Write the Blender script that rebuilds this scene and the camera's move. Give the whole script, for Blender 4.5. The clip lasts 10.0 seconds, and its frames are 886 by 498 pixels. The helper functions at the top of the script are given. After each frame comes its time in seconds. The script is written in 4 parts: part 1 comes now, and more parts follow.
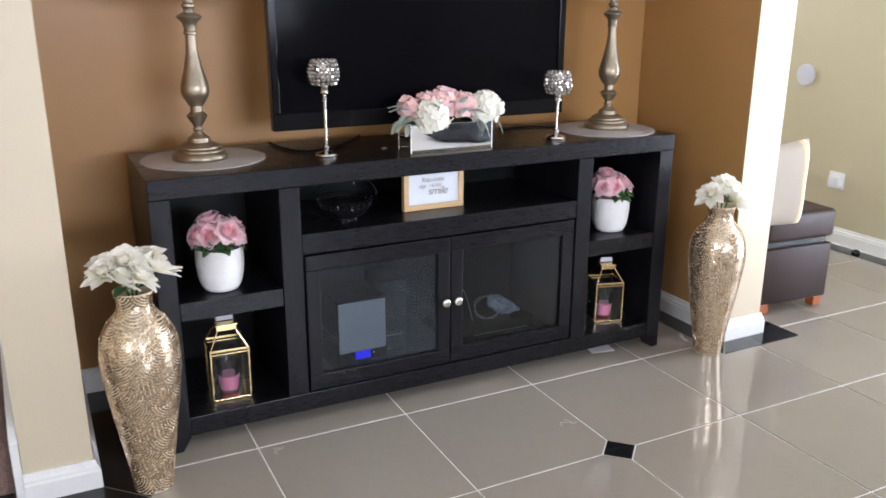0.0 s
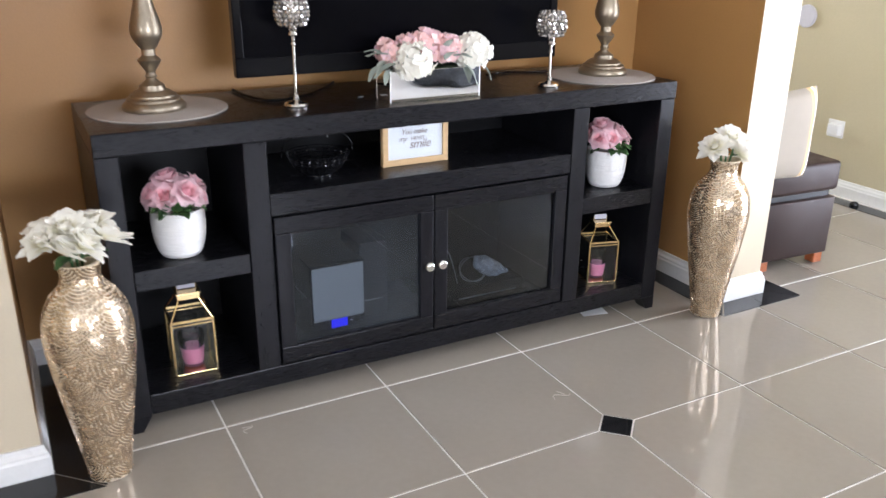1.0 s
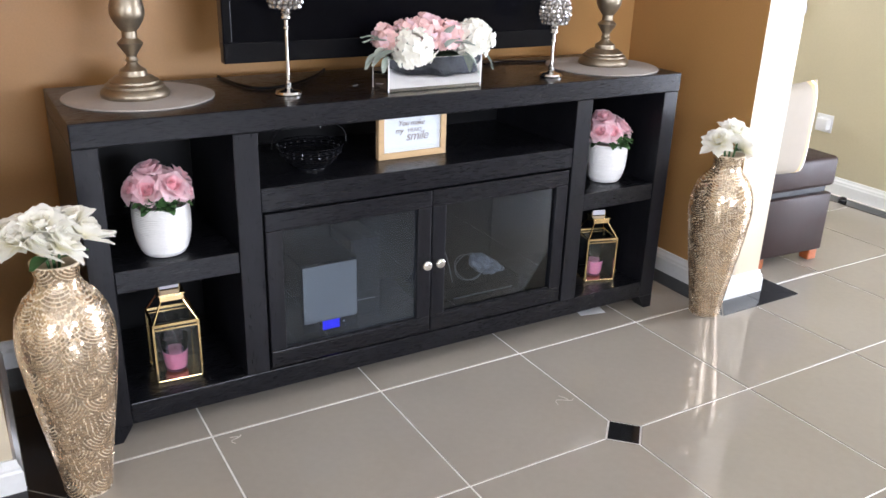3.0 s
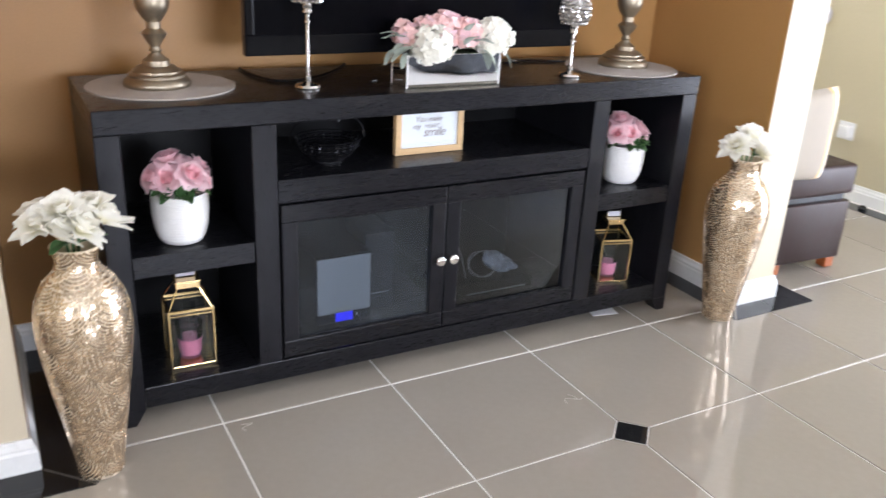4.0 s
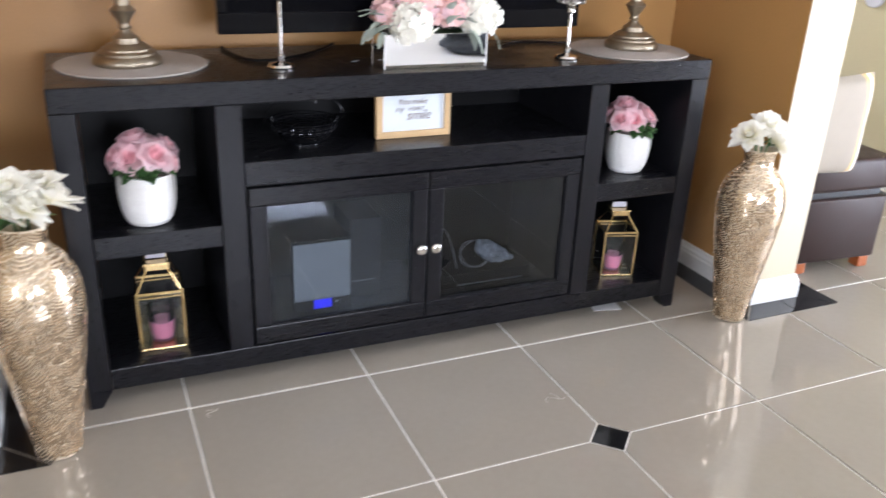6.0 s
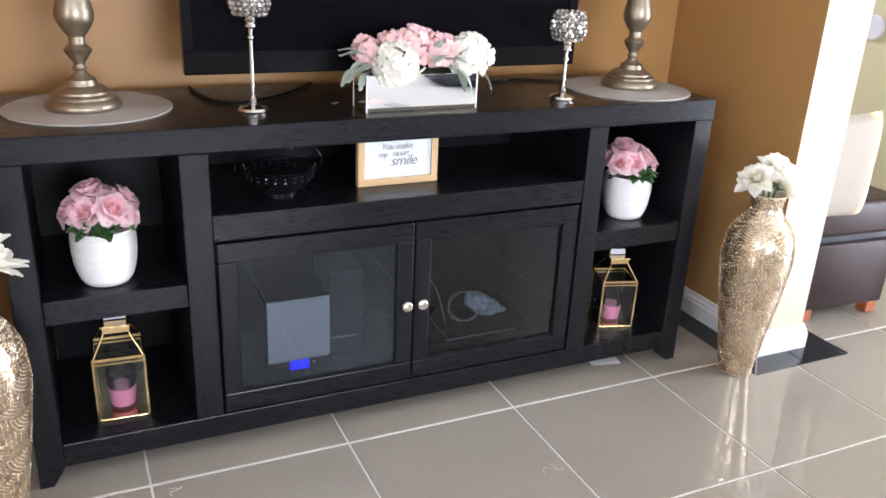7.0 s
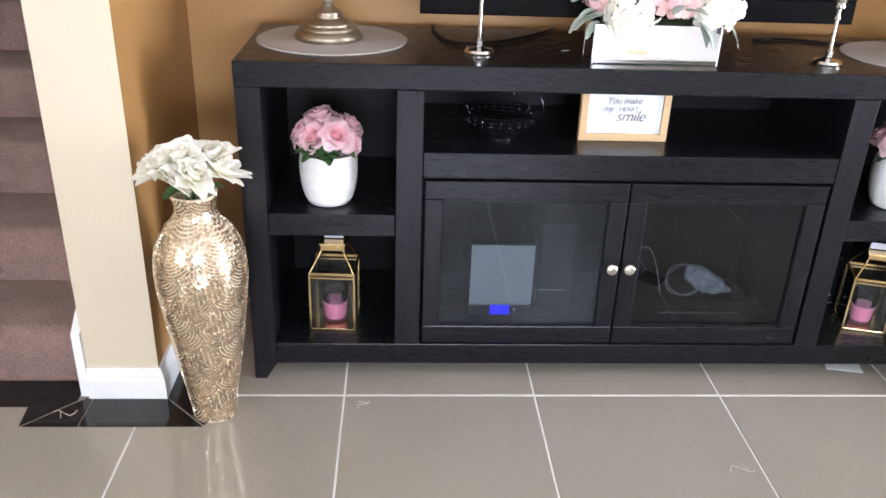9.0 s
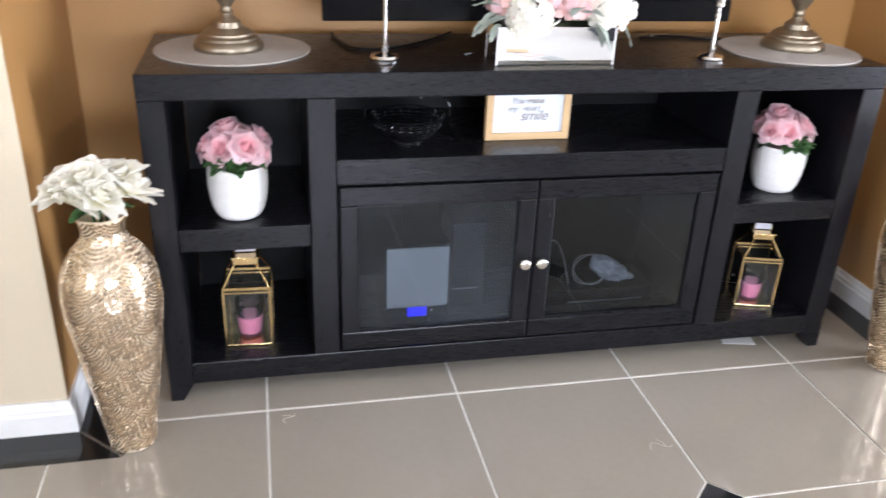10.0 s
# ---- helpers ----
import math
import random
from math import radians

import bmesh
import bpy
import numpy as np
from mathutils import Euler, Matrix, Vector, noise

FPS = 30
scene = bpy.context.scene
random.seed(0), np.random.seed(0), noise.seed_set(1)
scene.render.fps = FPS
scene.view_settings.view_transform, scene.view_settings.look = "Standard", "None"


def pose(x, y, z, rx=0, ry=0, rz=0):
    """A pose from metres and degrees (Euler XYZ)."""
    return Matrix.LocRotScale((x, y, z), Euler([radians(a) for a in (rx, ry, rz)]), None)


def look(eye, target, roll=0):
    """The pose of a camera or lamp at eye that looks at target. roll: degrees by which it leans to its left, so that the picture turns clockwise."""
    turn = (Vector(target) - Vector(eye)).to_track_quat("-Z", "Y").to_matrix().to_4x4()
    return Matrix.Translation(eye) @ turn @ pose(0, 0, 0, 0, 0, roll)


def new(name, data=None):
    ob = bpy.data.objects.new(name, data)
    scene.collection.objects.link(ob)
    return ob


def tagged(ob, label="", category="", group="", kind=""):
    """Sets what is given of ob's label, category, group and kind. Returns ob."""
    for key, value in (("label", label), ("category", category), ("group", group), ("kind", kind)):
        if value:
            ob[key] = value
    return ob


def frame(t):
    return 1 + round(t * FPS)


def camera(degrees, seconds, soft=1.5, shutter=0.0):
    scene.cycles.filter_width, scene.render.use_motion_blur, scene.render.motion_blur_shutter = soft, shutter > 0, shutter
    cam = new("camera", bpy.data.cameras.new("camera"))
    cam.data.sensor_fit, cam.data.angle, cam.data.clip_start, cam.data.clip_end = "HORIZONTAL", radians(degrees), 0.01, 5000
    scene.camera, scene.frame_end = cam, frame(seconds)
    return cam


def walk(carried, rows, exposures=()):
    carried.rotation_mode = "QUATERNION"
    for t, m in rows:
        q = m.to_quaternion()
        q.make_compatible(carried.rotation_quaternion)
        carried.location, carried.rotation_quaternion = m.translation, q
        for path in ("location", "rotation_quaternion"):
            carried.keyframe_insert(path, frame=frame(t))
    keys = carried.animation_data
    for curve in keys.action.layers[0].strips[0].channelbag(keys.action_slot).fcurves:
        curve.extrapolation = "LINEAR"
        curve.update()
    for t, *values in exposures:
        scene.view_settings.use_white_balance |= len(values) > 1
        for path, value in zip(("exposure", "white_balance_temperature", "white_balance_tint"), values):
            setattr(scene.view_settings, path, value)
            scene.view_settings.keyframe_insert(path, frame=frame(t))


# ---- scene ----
cam = camera(56.1, 10.0, shutter=0.6)
PATH = [
    (0, (-0.52, -2.331, 1.368), (0.336, -0.621, 0.782), 0.2),
    (0.5, (-0.522, -2.206, 1.358), (0.382, -0.539, 0.722), -0.8),
    (1, (-0.425, -2.107, 1.346), (0.458, -0.461, 0.631), 0.6),
    (1.5, (-0.29, -2.036, 1.338), (0.513, -0.363, 0.592), 1.2),
    (2, (-0.284, -1.992, 1.334), (0.482, -0.307, 0.575), 0.3),
    (2.5, (-0.378, -1.96, 1.339), (0.487, -0.319, 0.594), 0.1),
    (2.7, (-0.415, -1.946, 1.333), (0.502, -0.332, 0.59), 0.6),
    (3.8, (-0.474, -1.943, 1.318), (0.496, -0.355, 0.584), 2.7),
    (4, (-0.448, -1.969, 1.322), (0.465, -0.352, 0.58), 2.9),
    (4.5, (-0.344, -2.035, 1.332), (0.419, -0.351, 0.568), 3.2),
    (5, (-0.256, -2.083, 1.323), (0.435, -0.369, 0.559), 3.1),
    (5.5, (-0.21, -2.074, 1.32), (0.469, -0.36, 0.546), 2.5),
    (6, (-0.171, -1.999, 1.31), (0.586, -0.323, 0.525), 2.5),
    (6.2, (-0.157, -1.943, 1.313), (0.651, -0.287, 0.538), 2.8),
    (7.3, (-0.088, -1.773, 1.329), (0.69, -0.079, 0.604), 3.1),
    (7.5, (-0.088, -1.759, 1.343), (0.603, -0.036, 0.599), 3.0),
    (8, (0.0, -1.775, 1.335), (0.403, 0.027, 0.566), 2.2),
    (8.5, (0.108, -1.799, 1.312), (0.304, 0.019, 0.501), 2.1),
    (9, (0.136, -1.831, 1.309), (0.246, -0.03, 0.448), 2.1),
    (9.5, (0.103, -1.852, 1.31), (0.306, -0.06, 0.445), 1.7),
    (10, (0.032, -1.827, 1.321), (0.436, -0.063, 0.47), 2.4),
]
walk(cam, [(t, look(eye, target, roll)) for t, eye, target, roll in PATH],
     exposures=[(0.0, -0.39), (1.0, -0.23), (2.5, -0.1), (5.5, -0.14), (7.5, 0.04), (9.0, 0.12), (10.0, 0.1)])

# ---- light ----
K = 1.1116  # metres in one unit of the plan below


world = bpy.data.worlds.new("sky")
scene.world = world
world.use_nodes = True
wn = world.node_tree
sky = wn.nodes.new("ShaderNodeTexSky")
sky.sky_type, sky.sun_disc = "NISHITA", False
sky.sun_elevation, sky.sun_rotation = radians(48), radians(200)
wn.nodes["Background"].inputs[1].default_value = 0.12
wn.links.new(sky.outputs[0], wn.nodes["Background"].inputs[0])


def window_light(name, x, y, z, w, h, turn, watts, colour):
    """Daylight that enters by one window."""
    d = bpy.data.lights.new(name, "AREA")
    d.shape, d.size, d.size_y, d.energy, d.color = "RECTANGLE", w * K, h * K, watts, colour
    ob = new(name, d)
    ob.matrix_world = pose(x * K, y * K, z * K, 90, 0, turn)
    return ob


DAY = (0.78, 0.835, 1.0)
window_light("daylight_back", 0.8, -5.52, 1.35, 2.4, 0.9, 0, 370, DAY)
window_light("daylight_right", 3.36, -0.95, 1.02, 1.1, 1.94, 90, 290, DAY)
window_light("daylight_left", -2.72, -3.4, 1.45, 1.3, 1.1, -90, 215, DAY)
window_light("daylight_hall", 2.55, 3.52, 1.4, 0.9, 1.1, 180, 225, DAY)

# ---- materials ----
def shader(name, base, rough=0.5, metal=0.0, var=0.12, scale=6.0, fine=60.0, bump=0.0, stretch=(1, 1, 1), spec=0.5, coat=0.0, rnd=0.0, rvar=0.08, trans=0.0, ior=1.45, sheen=0.0, dist=0.002, soft=0.0, island=0.0, heart=None, reach=0.03, grain=False):
    """A surface with variation at two scales: patches and grain, in metres."""
    m = bpy.data.materials.new(name)
    m.use_nodes = True
    t = m.node_tree
    b = t.nodes["Principled BSDF"]
    n = t.nodes.new
    tc, mp = n("ShaderNodeTexCoord"), n("ShaderNodeMapping")
    mp.inputs["Scale"].default_value = stretch
    t.links.new(tc.outputs["Object"], mp.inputs[0])
    big, small = n("ShaderNodeTexNoise"), n("ShaderNodeTexNoise")
    big.inputs["Scale"].default_value, small.inputs["Scale"].default_value = scale, fine
    big.inputs["Detail"].default_value, small.inputs["Detail"].default_value = 4, 3
    for q in (big, small):
        t.links.new(mp.outputs[0], q.inputs["Vector"])
    mix = n("ShaderNodeMath")
    mix.operation = "ADD"
    t.links.new(big.outputs[0], mix.inputs[0])
    t.links.new(small.outputs[0], mix.inputs[1])
    last = mix.outputs[0]
    if rnd:
        info, mu = n("ShaderNodeObjectInfo"), n("ShaderNodeMath")
        mu.operation = "MULTIPLY_ADD"
        mu.inputs[1].default_value = rnd
        t.links.new(info.outputs["Random"], mu.inputs[0])
        t.links.new(last, mu.inputs[2])
        last = mu.outputs[0]
    if island:
        geo, mi = n("ShaderNodeNewGeometry"), n("ShaderNodeMath")
        mi.operation = "MULTIPLY_ADD"
        mi.inputs[1].default_value = island
        t.links.new(geo.outputs["Random Per Island"], mi.inputs[0])
        t.links.new(last, mi.inputs[2])
        last = mi.outputs[0]
    ramp = n("ShaderNodeMapRange")
    ramp.inputs["From Min"].default_value, ramp.inputs["From Max"].default_value = 0.6, 1.4 + rnd + island
    ramp.inputs["To Min"].default_value, ramp.inputs["To Max"].default_value = 1 - var, 1 + var
    t.links.new(last, ramp.inputs[0])
    col = n("ShaderNodeVectorMath")
    col.operation = "SCALE"
    col.inputs[0].default_value = base
    t.links.new(ramp.outputs[0], col.inputs["Scale"])
    if heart:
        sep, ln, mr, mc = n("ShaderNodeVectorMath"), n("ShaderNodeVectorMath"), n("ShaderNodeMapRange"), n("ShaderNodeMix")
        sep.operation, sep.inputs[1].default_value = "MULTIPLY", (1, 1, 0.15)
        ln.operation = "LENGTH"
        mr.inputs["From Min"].default_value, mr.inputs["From Max"].default_value = 0.1 * reach, reach
        mc.data_type = "RGBA"
        t.links.new(tc.outputs["Object"], sep.inputs[0])
        t.links.new(sep.outputs[0], ln.inputs[0])
        t.links.new(ln.outputs["Value"], mr.inputs[0])
        t.links.new(mr.outputs[0], mc.inputs["Factor"])
        a, bb = [q for q in mc.inputs if q.type == "RGBA"]
        a.default_value, bb.default_value = (*heart, 1), (*base, 1)
        t.links.new([q for q in mc.outputs if q.type == "RGBA"][0], col.inputs[0])
    t.links.new(col.outputs[0], b.inputs["Base Color"])
    rr = n("ShaderNodeMapRange")
    rr.inputs["From Min"].default_value, rr.inputs["From Max"].default_value = 0.3, 0.7
    rr.inputs["To Min"].default_value, rr.inputs["To Max"].default_value = max(rough - rvar, 0), min(rough + rvar, 1)
    t.links.new((small if grain else big).outputs[0], rr.inputs[0])
    t.links.new(rr.outputs[0], b.inputs["Roughness"])
    b.inputs["Metallic"].default_value = metal
    b.inputs["Specular IOR Level"].default_value = spec
    b.inputs["Coat Weight"].default_value = coat
    b.inputs["Coat Roughness"].default_value = 0.08
    b.inputs["Transmission Weight"].default_value = trans
    b.inputs["IOR"].default_value = ior
    b.inputs["Sheen Weight"].default_value = sheen
    if soft:
        tl, mx = n("ShaderNodeBsdfTranslucent"), n("ShaderNodeMixShader")
        mx.inputs[0].default_value = soft
        t.links.new(col.outputs[0], tl.inputs[0])
        t.links.new(b.outputs[0], mx.inputs[1])
        t.links.new(tl.outputs[0], mx.inputs[2])
        t.links.new(mx.outputs[0], [q for q in t.nodes if q.type == "OUTPUT_MATERIAL"][0].inputs[0])
    if bump:
        bp = n("ShaderNodeBump")
        bp.inputs["Strength"].default_value, bp.inputs["Distance"].default_value = bump, dist
        t.links.new(small.outputs[0], bp.inputs["Height"])
        t.links.new(bp.outputs[0], b.inputs["Normal"])
    return m


def glow(name, colour, power):
    m = bpy.data.materials.new(name)
    m.use_nodes = True
    b = m.node_tree.nodes["Principled BSDF"]
    b.inputs["Base Color"].default_value = (*colour, 1)
    b.inputs["Emission Color"].default_value = (*colour, 1)
    b.inputs["Emission Strength"].default_value = power
    return m


OCHRE = shader("ochre_paint", (0.42, 0.226, 0.08), 0.42, var=0.07, scale=2.5, fine=160, bump=0.25, dist=0.001)
CREAM = shader("cream_paint", (0.605, 0.525, 0.385), 0.5, var=0.04, scale=2.0, fine=160, bump=0.2, dist=0.001)
KHAKI = shader("khaki_paint", (0.53, 0.47, 0.32), 0.5, var=0.05, scale=2.0, fine=160, bump=0.2, dist=0.001)
CEIL = shader("ceiling_paint", (0.82, 0.80, 0.76), 0.8, var=0.03, fine=90, bump=0.3)
TRIM = shader("white_trim", (0.82, 0.82, 0.80), 0.35, var=0.04, scale=9, fine=80)
GROUT = shader("grout", (0.86, 0.83, 0.78), 0.8, var=0.12, scale=14, fine=200, bump=0.3)
TILE = shader("porcelain_tile", (0.325, 0.287, 0.238), 0.016, var=0.05, scale=3.5, fine=45, rnd=0.12, rvar=0.010, spec=0.75)
BLACKT = shader("black_granite", (0.012, 0.012, 0.013), 0.08, var=0.5, scale=30, fine=240, rvar=0.03)
CARPET = shader("carpet", (0.26, 0.16, 0.132), 0.95, var=0.42, scale=11, fine=170, bump=1.0, dist=0.01, sheen=0.2)
EBONY = shader("ebony_wood", (0.0072, 0.0072, 0.0090), 0.28, var=0.28, rvar=0.02, grain=True, scale=5, fine=60, bump=0.006, stretch=(0.6, 9, 9), spec=0.29, dist=0.0012)
EBONYV = shader("ebony_wood_upright", (0.0072, 0.0072, 0.0092), 0.32, var=0.45, rvar=0.05, grain=True, scale=5, fine=60, bump=0.008, stretch=(9, 9, 0.6), spec=0.29, dist=0.0012)
# ebony darkened below the wood's own colour: shade inside the shelves, painted in
INNER = shader("ebony_shaded_lining", (0.003, 0.003, 0.0034), 0.45, var=0.3, scale=5, fine=40, spec=0.2)
PEWTER = shader("champagne_pewter", (0.31, 0.262, 0.195), 0.4, 0.9, var=0.14, scale=12, fine=120, bump=0.1, dist=0.0006)
CHROME = shader("chrome", (0.78, 0.76, 0.73), 0.1, 1.0, var=0.05, rvar=0.03)
BRASS = shader("gold_brass", (0.80, 0.60, 0.31), 0.2, 1.0, var=0.1, scale=20, rvar=0.06)
MIRROR = shader("mirror", (0.92, 0.93, 0.93), 0.02, 1.0, var=0.0, rvar=0.01)
CRYSTAL = shader("crystal", (0.46, 0.44, 0.42), 0.08, 0.8, rnd=1.0, var=0.6, scale=40, rvar=0.05)
MOSAIC = shader("gold_mosaic_glass", (0.66, 0.53, 0.385), 0.18, 0.85, island=1.0, var=0.42, scale=22, fine=260, rvar=0.07, coat=0.6)
MORTAR = shader("mosaic_mortar", (0.77, 0.66, 0.50), 0.40, 0.4, var=0.25, scale=40, fine=300)
WOVEN = shader("woven_mat", (0.36, 0.325, 0.29), 0.7, var=0.12, scale=30, fine=420, bump=0.8, dist=0.002)
PETALW = shader("white_petal", (0.98, 0.955, 0.86), 0.6, var=0.08, scale=40, fine=220, rnd=0.2, sheen=0.2, soft=0.22)
PETALV = shader("cream_petal", (0.99, 0.97, 0.89), 0.6, var=0.02, scale=40, fine=220, rnd=0.1, sheen=0.2, soft=0.36, heart=(0.97, 0.93, 0.70), reach=0.035)
PETALP = shader("pink_petal", (1.0, 0.74, 0.78), 0.6, var=0.06, scale=45, fine=220, rnd=0.12, sheen=0.2, soft=0.4)
ROSEH = shader("deep_pink_petal", (1.0, 0.63, 0.68), 0.6, var=0.06, scale=45, fine=220, rnd=0.1, sheen=0.2, soft=0.4)
PETALC = shader("coral_petal", (0.97, 0.66, 0.63), 0.6, var=0.14, scale=45, fine=220, rnd=0.3, sheen=0.2, soft=0.22)
LEAF = shader("green_leaf", (0.06, 0.135, 0.045), 0.5, var=0.3, scale=40, fine=200, rnd=0.3)
SAGE = shader("sage_leaf", (0.38, 0.43, 0.37), 0.7, var=0.25, scale=40, fine=200, rnd=0.3)
CERAMIC = shader("white_ceramic", (0.80, 0.79, 0.77), 0.38, var=0.05, scale=15, fine=140)
WAX = shader("pink_wax", (0.86, 0.33, 0.47), 0.5, var=0.08, scale=30)
SCREEN = shader("tv_screen", (0.003, 0.003, 0.004), 0.12, var=0.2, rvar=0.03, spec=0.05)
BEZEL = shader("bezel_plastic", (0.005, 0.005, 0.006), 0.14, var=0.2, rvar=0.04, spec=0.12)
BEADG = shader("smoked_bead", (0.035, 0.035, 0.04), 0.1, 0.3, var=0.4, scale=60)
GLOSSB = shader("gloss_black_plastic", (0.008, 0.008, 0.01), 0.12, var=0.2, rvar=0.04)
FILM = shader("clear_film", (0.34, 0.37, 0.40), 0.12, var=0.6, scale=25, fine=70, bump=1.0, dist=0.006)
PINE = shader("blond_wood", (0.62, 0.42, 0.22), 0.5, var=0.12, scale=8, fine=80, stretch=(1, 6, 6))
PAPER = shader("white_paper", (0.84, 0.83, 0.83), 0.7, var=0.02)
INK = shader("brown_ink", (0.21, 0.13, 0.095), 0.7, var=0.25, scale=60)
LEATHER = shader("brown_leather", (0.026, 0.013, 0.011), 0.46, spec=0.35, var=0.25, scale=14, fine=240, bump=0.4, dist=0.001)
REDWOOD = shader("reddish_wood", (0.36, 0.10, 0.03), 0.35, var=0.2, scale=20, fine=80)
LINEN = shader("linen", (0.31, 0.27, 0.22), 0.9, var=0.06, scale=20, fine=400, bump=0.4)
GOLDSTRIPE = shader("ochre_stripe", (0.58, 0.40, 0.20), 0.9, var=0.1, scale=20, fine=400, bump=0.4)
PLASTIC = shader("white_plastic", (0.84, 0.84, 0.84), 0.35, var=0.03)
LAVENDER = shader("pale_lilac_plastic", (0.60, 0.60, 0.68), 0.4, var=0.03)
SLATE = shader("blue_grey_panel", (0.37, 0.40, 0.41), 0.45, var=0.08, scale=10)
SLATED = shader("dark_grey_panel", (0.014, 0.016, 0.019), 0.4, var=0.1, scale=10)
BLUE = glow("blue_display", (0.02, 0.02, 1.0), 1.6)
FUR = shader("grey_fur", (0.06, 0.065, 0.075), 0.95, var=0.5, scale=18, fine=120, bump=1.0, dist=0.02)
SOFAW = shader("white_leather", (0.60, 0.59, 0.58), 0.45, var=0.04, scale=6, fine=180, bump=0.2)
SHADE = shader("lamp_shade", (0.84, 0.83, 0.80), 0.85, var=0.03, fine=300, bump=0.3)
THREAD = shader("pale_thread", (0.55, 0.48, 0.40), 0.8, var=0.2, scale=80)
BULB = shader("grey_cable", (0.30, 0.31, 0.32), 0.4, var=0.2, scale=60)


def glass(name, tint, rough=0.0, haze=0.0):
    """Thin clear glass: mostly see-through, with a Fresnel gloss and a patchy pale blue haze painted in."""
    m = bpy.data.materials.new(name)
    m.use_nodes = True
    t = m.node_tree
    for q in list(t.nodes):
        if q.type == "BSDF_PRINCIPLED":
            t.nodes.remove(q)
    out = [q for q in t.nodes if q.type == "OUTPUT_MATERIAL"][0]
    tr, gl, mx, fr = (t.nodes.new(k) for k in ("ShaderNodeBsdfTransparent", "ShaderNodeBsdfGlossy", "ShaderNodeMixShader", "ShaderNodeFresnel"))
    tr.inputs[0].default_value = (*tint, 1)
    gl.inputs["Color"].default_value = (0.86, 0.93, 1.0, 1)
    gl.inputs["Roughness"].default_value = rough
    fr.inputs[0].default_value = 1.46
    body = tr.outputs[0]
    if haze:
        df, md, nz, mr, tc = (t.nodes.new(k) for k in ("ShaderNodeBsdfDiffuse", "ShaderNodeMixShader", "ShaderNodeTexNoise", "ShaderNodeMapRange", "ShaderNodeTexCoord"))
        df.inputs[0].default_value = (0.58, 0.66, 0.74, 1)
        nz.inputs["Scale"].default_value, nz.inputs["Detail"].default_value = 3.5, 3
        mr.inputs["From Min"].default_value, mr.inputs["From Max"].default_value = 0.3, 0.7
        mr.inputs["To Min"].default_value, mr.inputs["To Max"].default_value = haze * 0.4, haze * 1.6
        t.links.new(tc.outputs["Object"], nz.inputs["Vector"])
        t.links.new(nz.outputs[0], mr.inputs[0])
        t.links.new(mr.outputs[0], md.inputs[0])
        t.links.new(body, md.inputs[1])
        t.links.new(df.outputs[0], md.inputs[2])
        body = md.outputs[0]
    t.links.new(fr.outputs[0], mx.inputs[0])
    t.links.new(body, mx.inputs[1])
    t.links.new(gl.outputs[0], mx.inputs[2])
    t.links.new(mx.outputs[0], out.inputs[0])
    return m


GLASS = glass("clear_glass", (0.93, 0.94, 0.94))
SMOKED = glass("door_glass", (0.60, 0.62, 0.65), 0.008)
# left door pane: bluish haze put into the glass as a little diffuse colour
HAZY = glass("hazy_door_glass", (0.60, 0.62, 0.65), 0.008, 0.017)


# ---- builders ----
def box(bm, x0, x1, y0, y1, z0, z1, bevel=0.0, seg=2):
    """A block, with its edges rounded by bevel."""
    r = bmesh.ops.create_cube(bm, size=1)
    for v in r["verts"]:
        v.co = Vector(((x0 + x1) / 2 + v.co.x * (x1 - x0), (y0 + y1) / 2 + v.co.y * (y1 - y0), (z0 + z1) / 2 + v.co.z * (z1 - z0)))
    if bevel:
        es = list({e for v in r["verts"] for e in v.link_edges})
        bmesh.ops.bevel(bm, geom=es, offset=bevel, segments=seg, affect="EDGES", profile=0.5)
    return bm


def prism(bm, pts, z0, z1):
    """A flat polygon of the plan, raised from z0 to z1."""
    lo = [bm.verts.new((x, y, z0)) for x, y in pts]
    hi = [bm.verts.new((x, y, z1)) for x, y in pts]
    n = len(pts)
    bm.faces.new(hi)
    bm.faces.new(lo[::-1])
    for i in range(n):
        bm.faces.new((lo[i], lo[(i + 1) % n], hi[(i + 1) % n], hi[i]))
    return bm


def lathe(bm, prof, seg=32, cx=0.0, cy=0.0, caps=True):
    """A turned form: prof lists (radius, height) from foot to top."""
    rings = []
    for r, z in prof:
        rings.append([bm.verts.new((cx + r * math.cos(2 * math.pi * i / seg), cy + r * math.sin(2 * math.pi * i / seg), z)) for i in range(seg)])
    for a, b in zip(rings, rings[1:]):
        for i in range(seg):
            bm.faces.new((a[i], a[(i + 1) % seg], b[(i + 1) % seg], b[i]))
    if caps:
        bm.faces.new(rings[0][::-1])
        bm.faces.new(rings[-1])
    return bm


def smooth_profile(prof, n=4):
    """Catmull-Rom points between those given."""
    out = []
    for i in range(len(prof) - 1):
        p0, p1, p2, p3 = prof[max(i - 1, 0)], prof[i], prof[i + 1], prof[min(i + 2, len(prof) - 1)]
        for k in range(n):
            t = k / n
            out.append(tuple(0.5 * (2 * p1[j] + (p2[j] - p0[j]) * t + (2 * p0[j] - 5 * p1[j] + 4 * p2[j] - p3[j]) * t * t + (3 * p1[j] - p0[j] - 3 * p2[j] + p3[j]) * t ** 3) for j in (0, 1)))
    out.append(prof[-1])
    return out


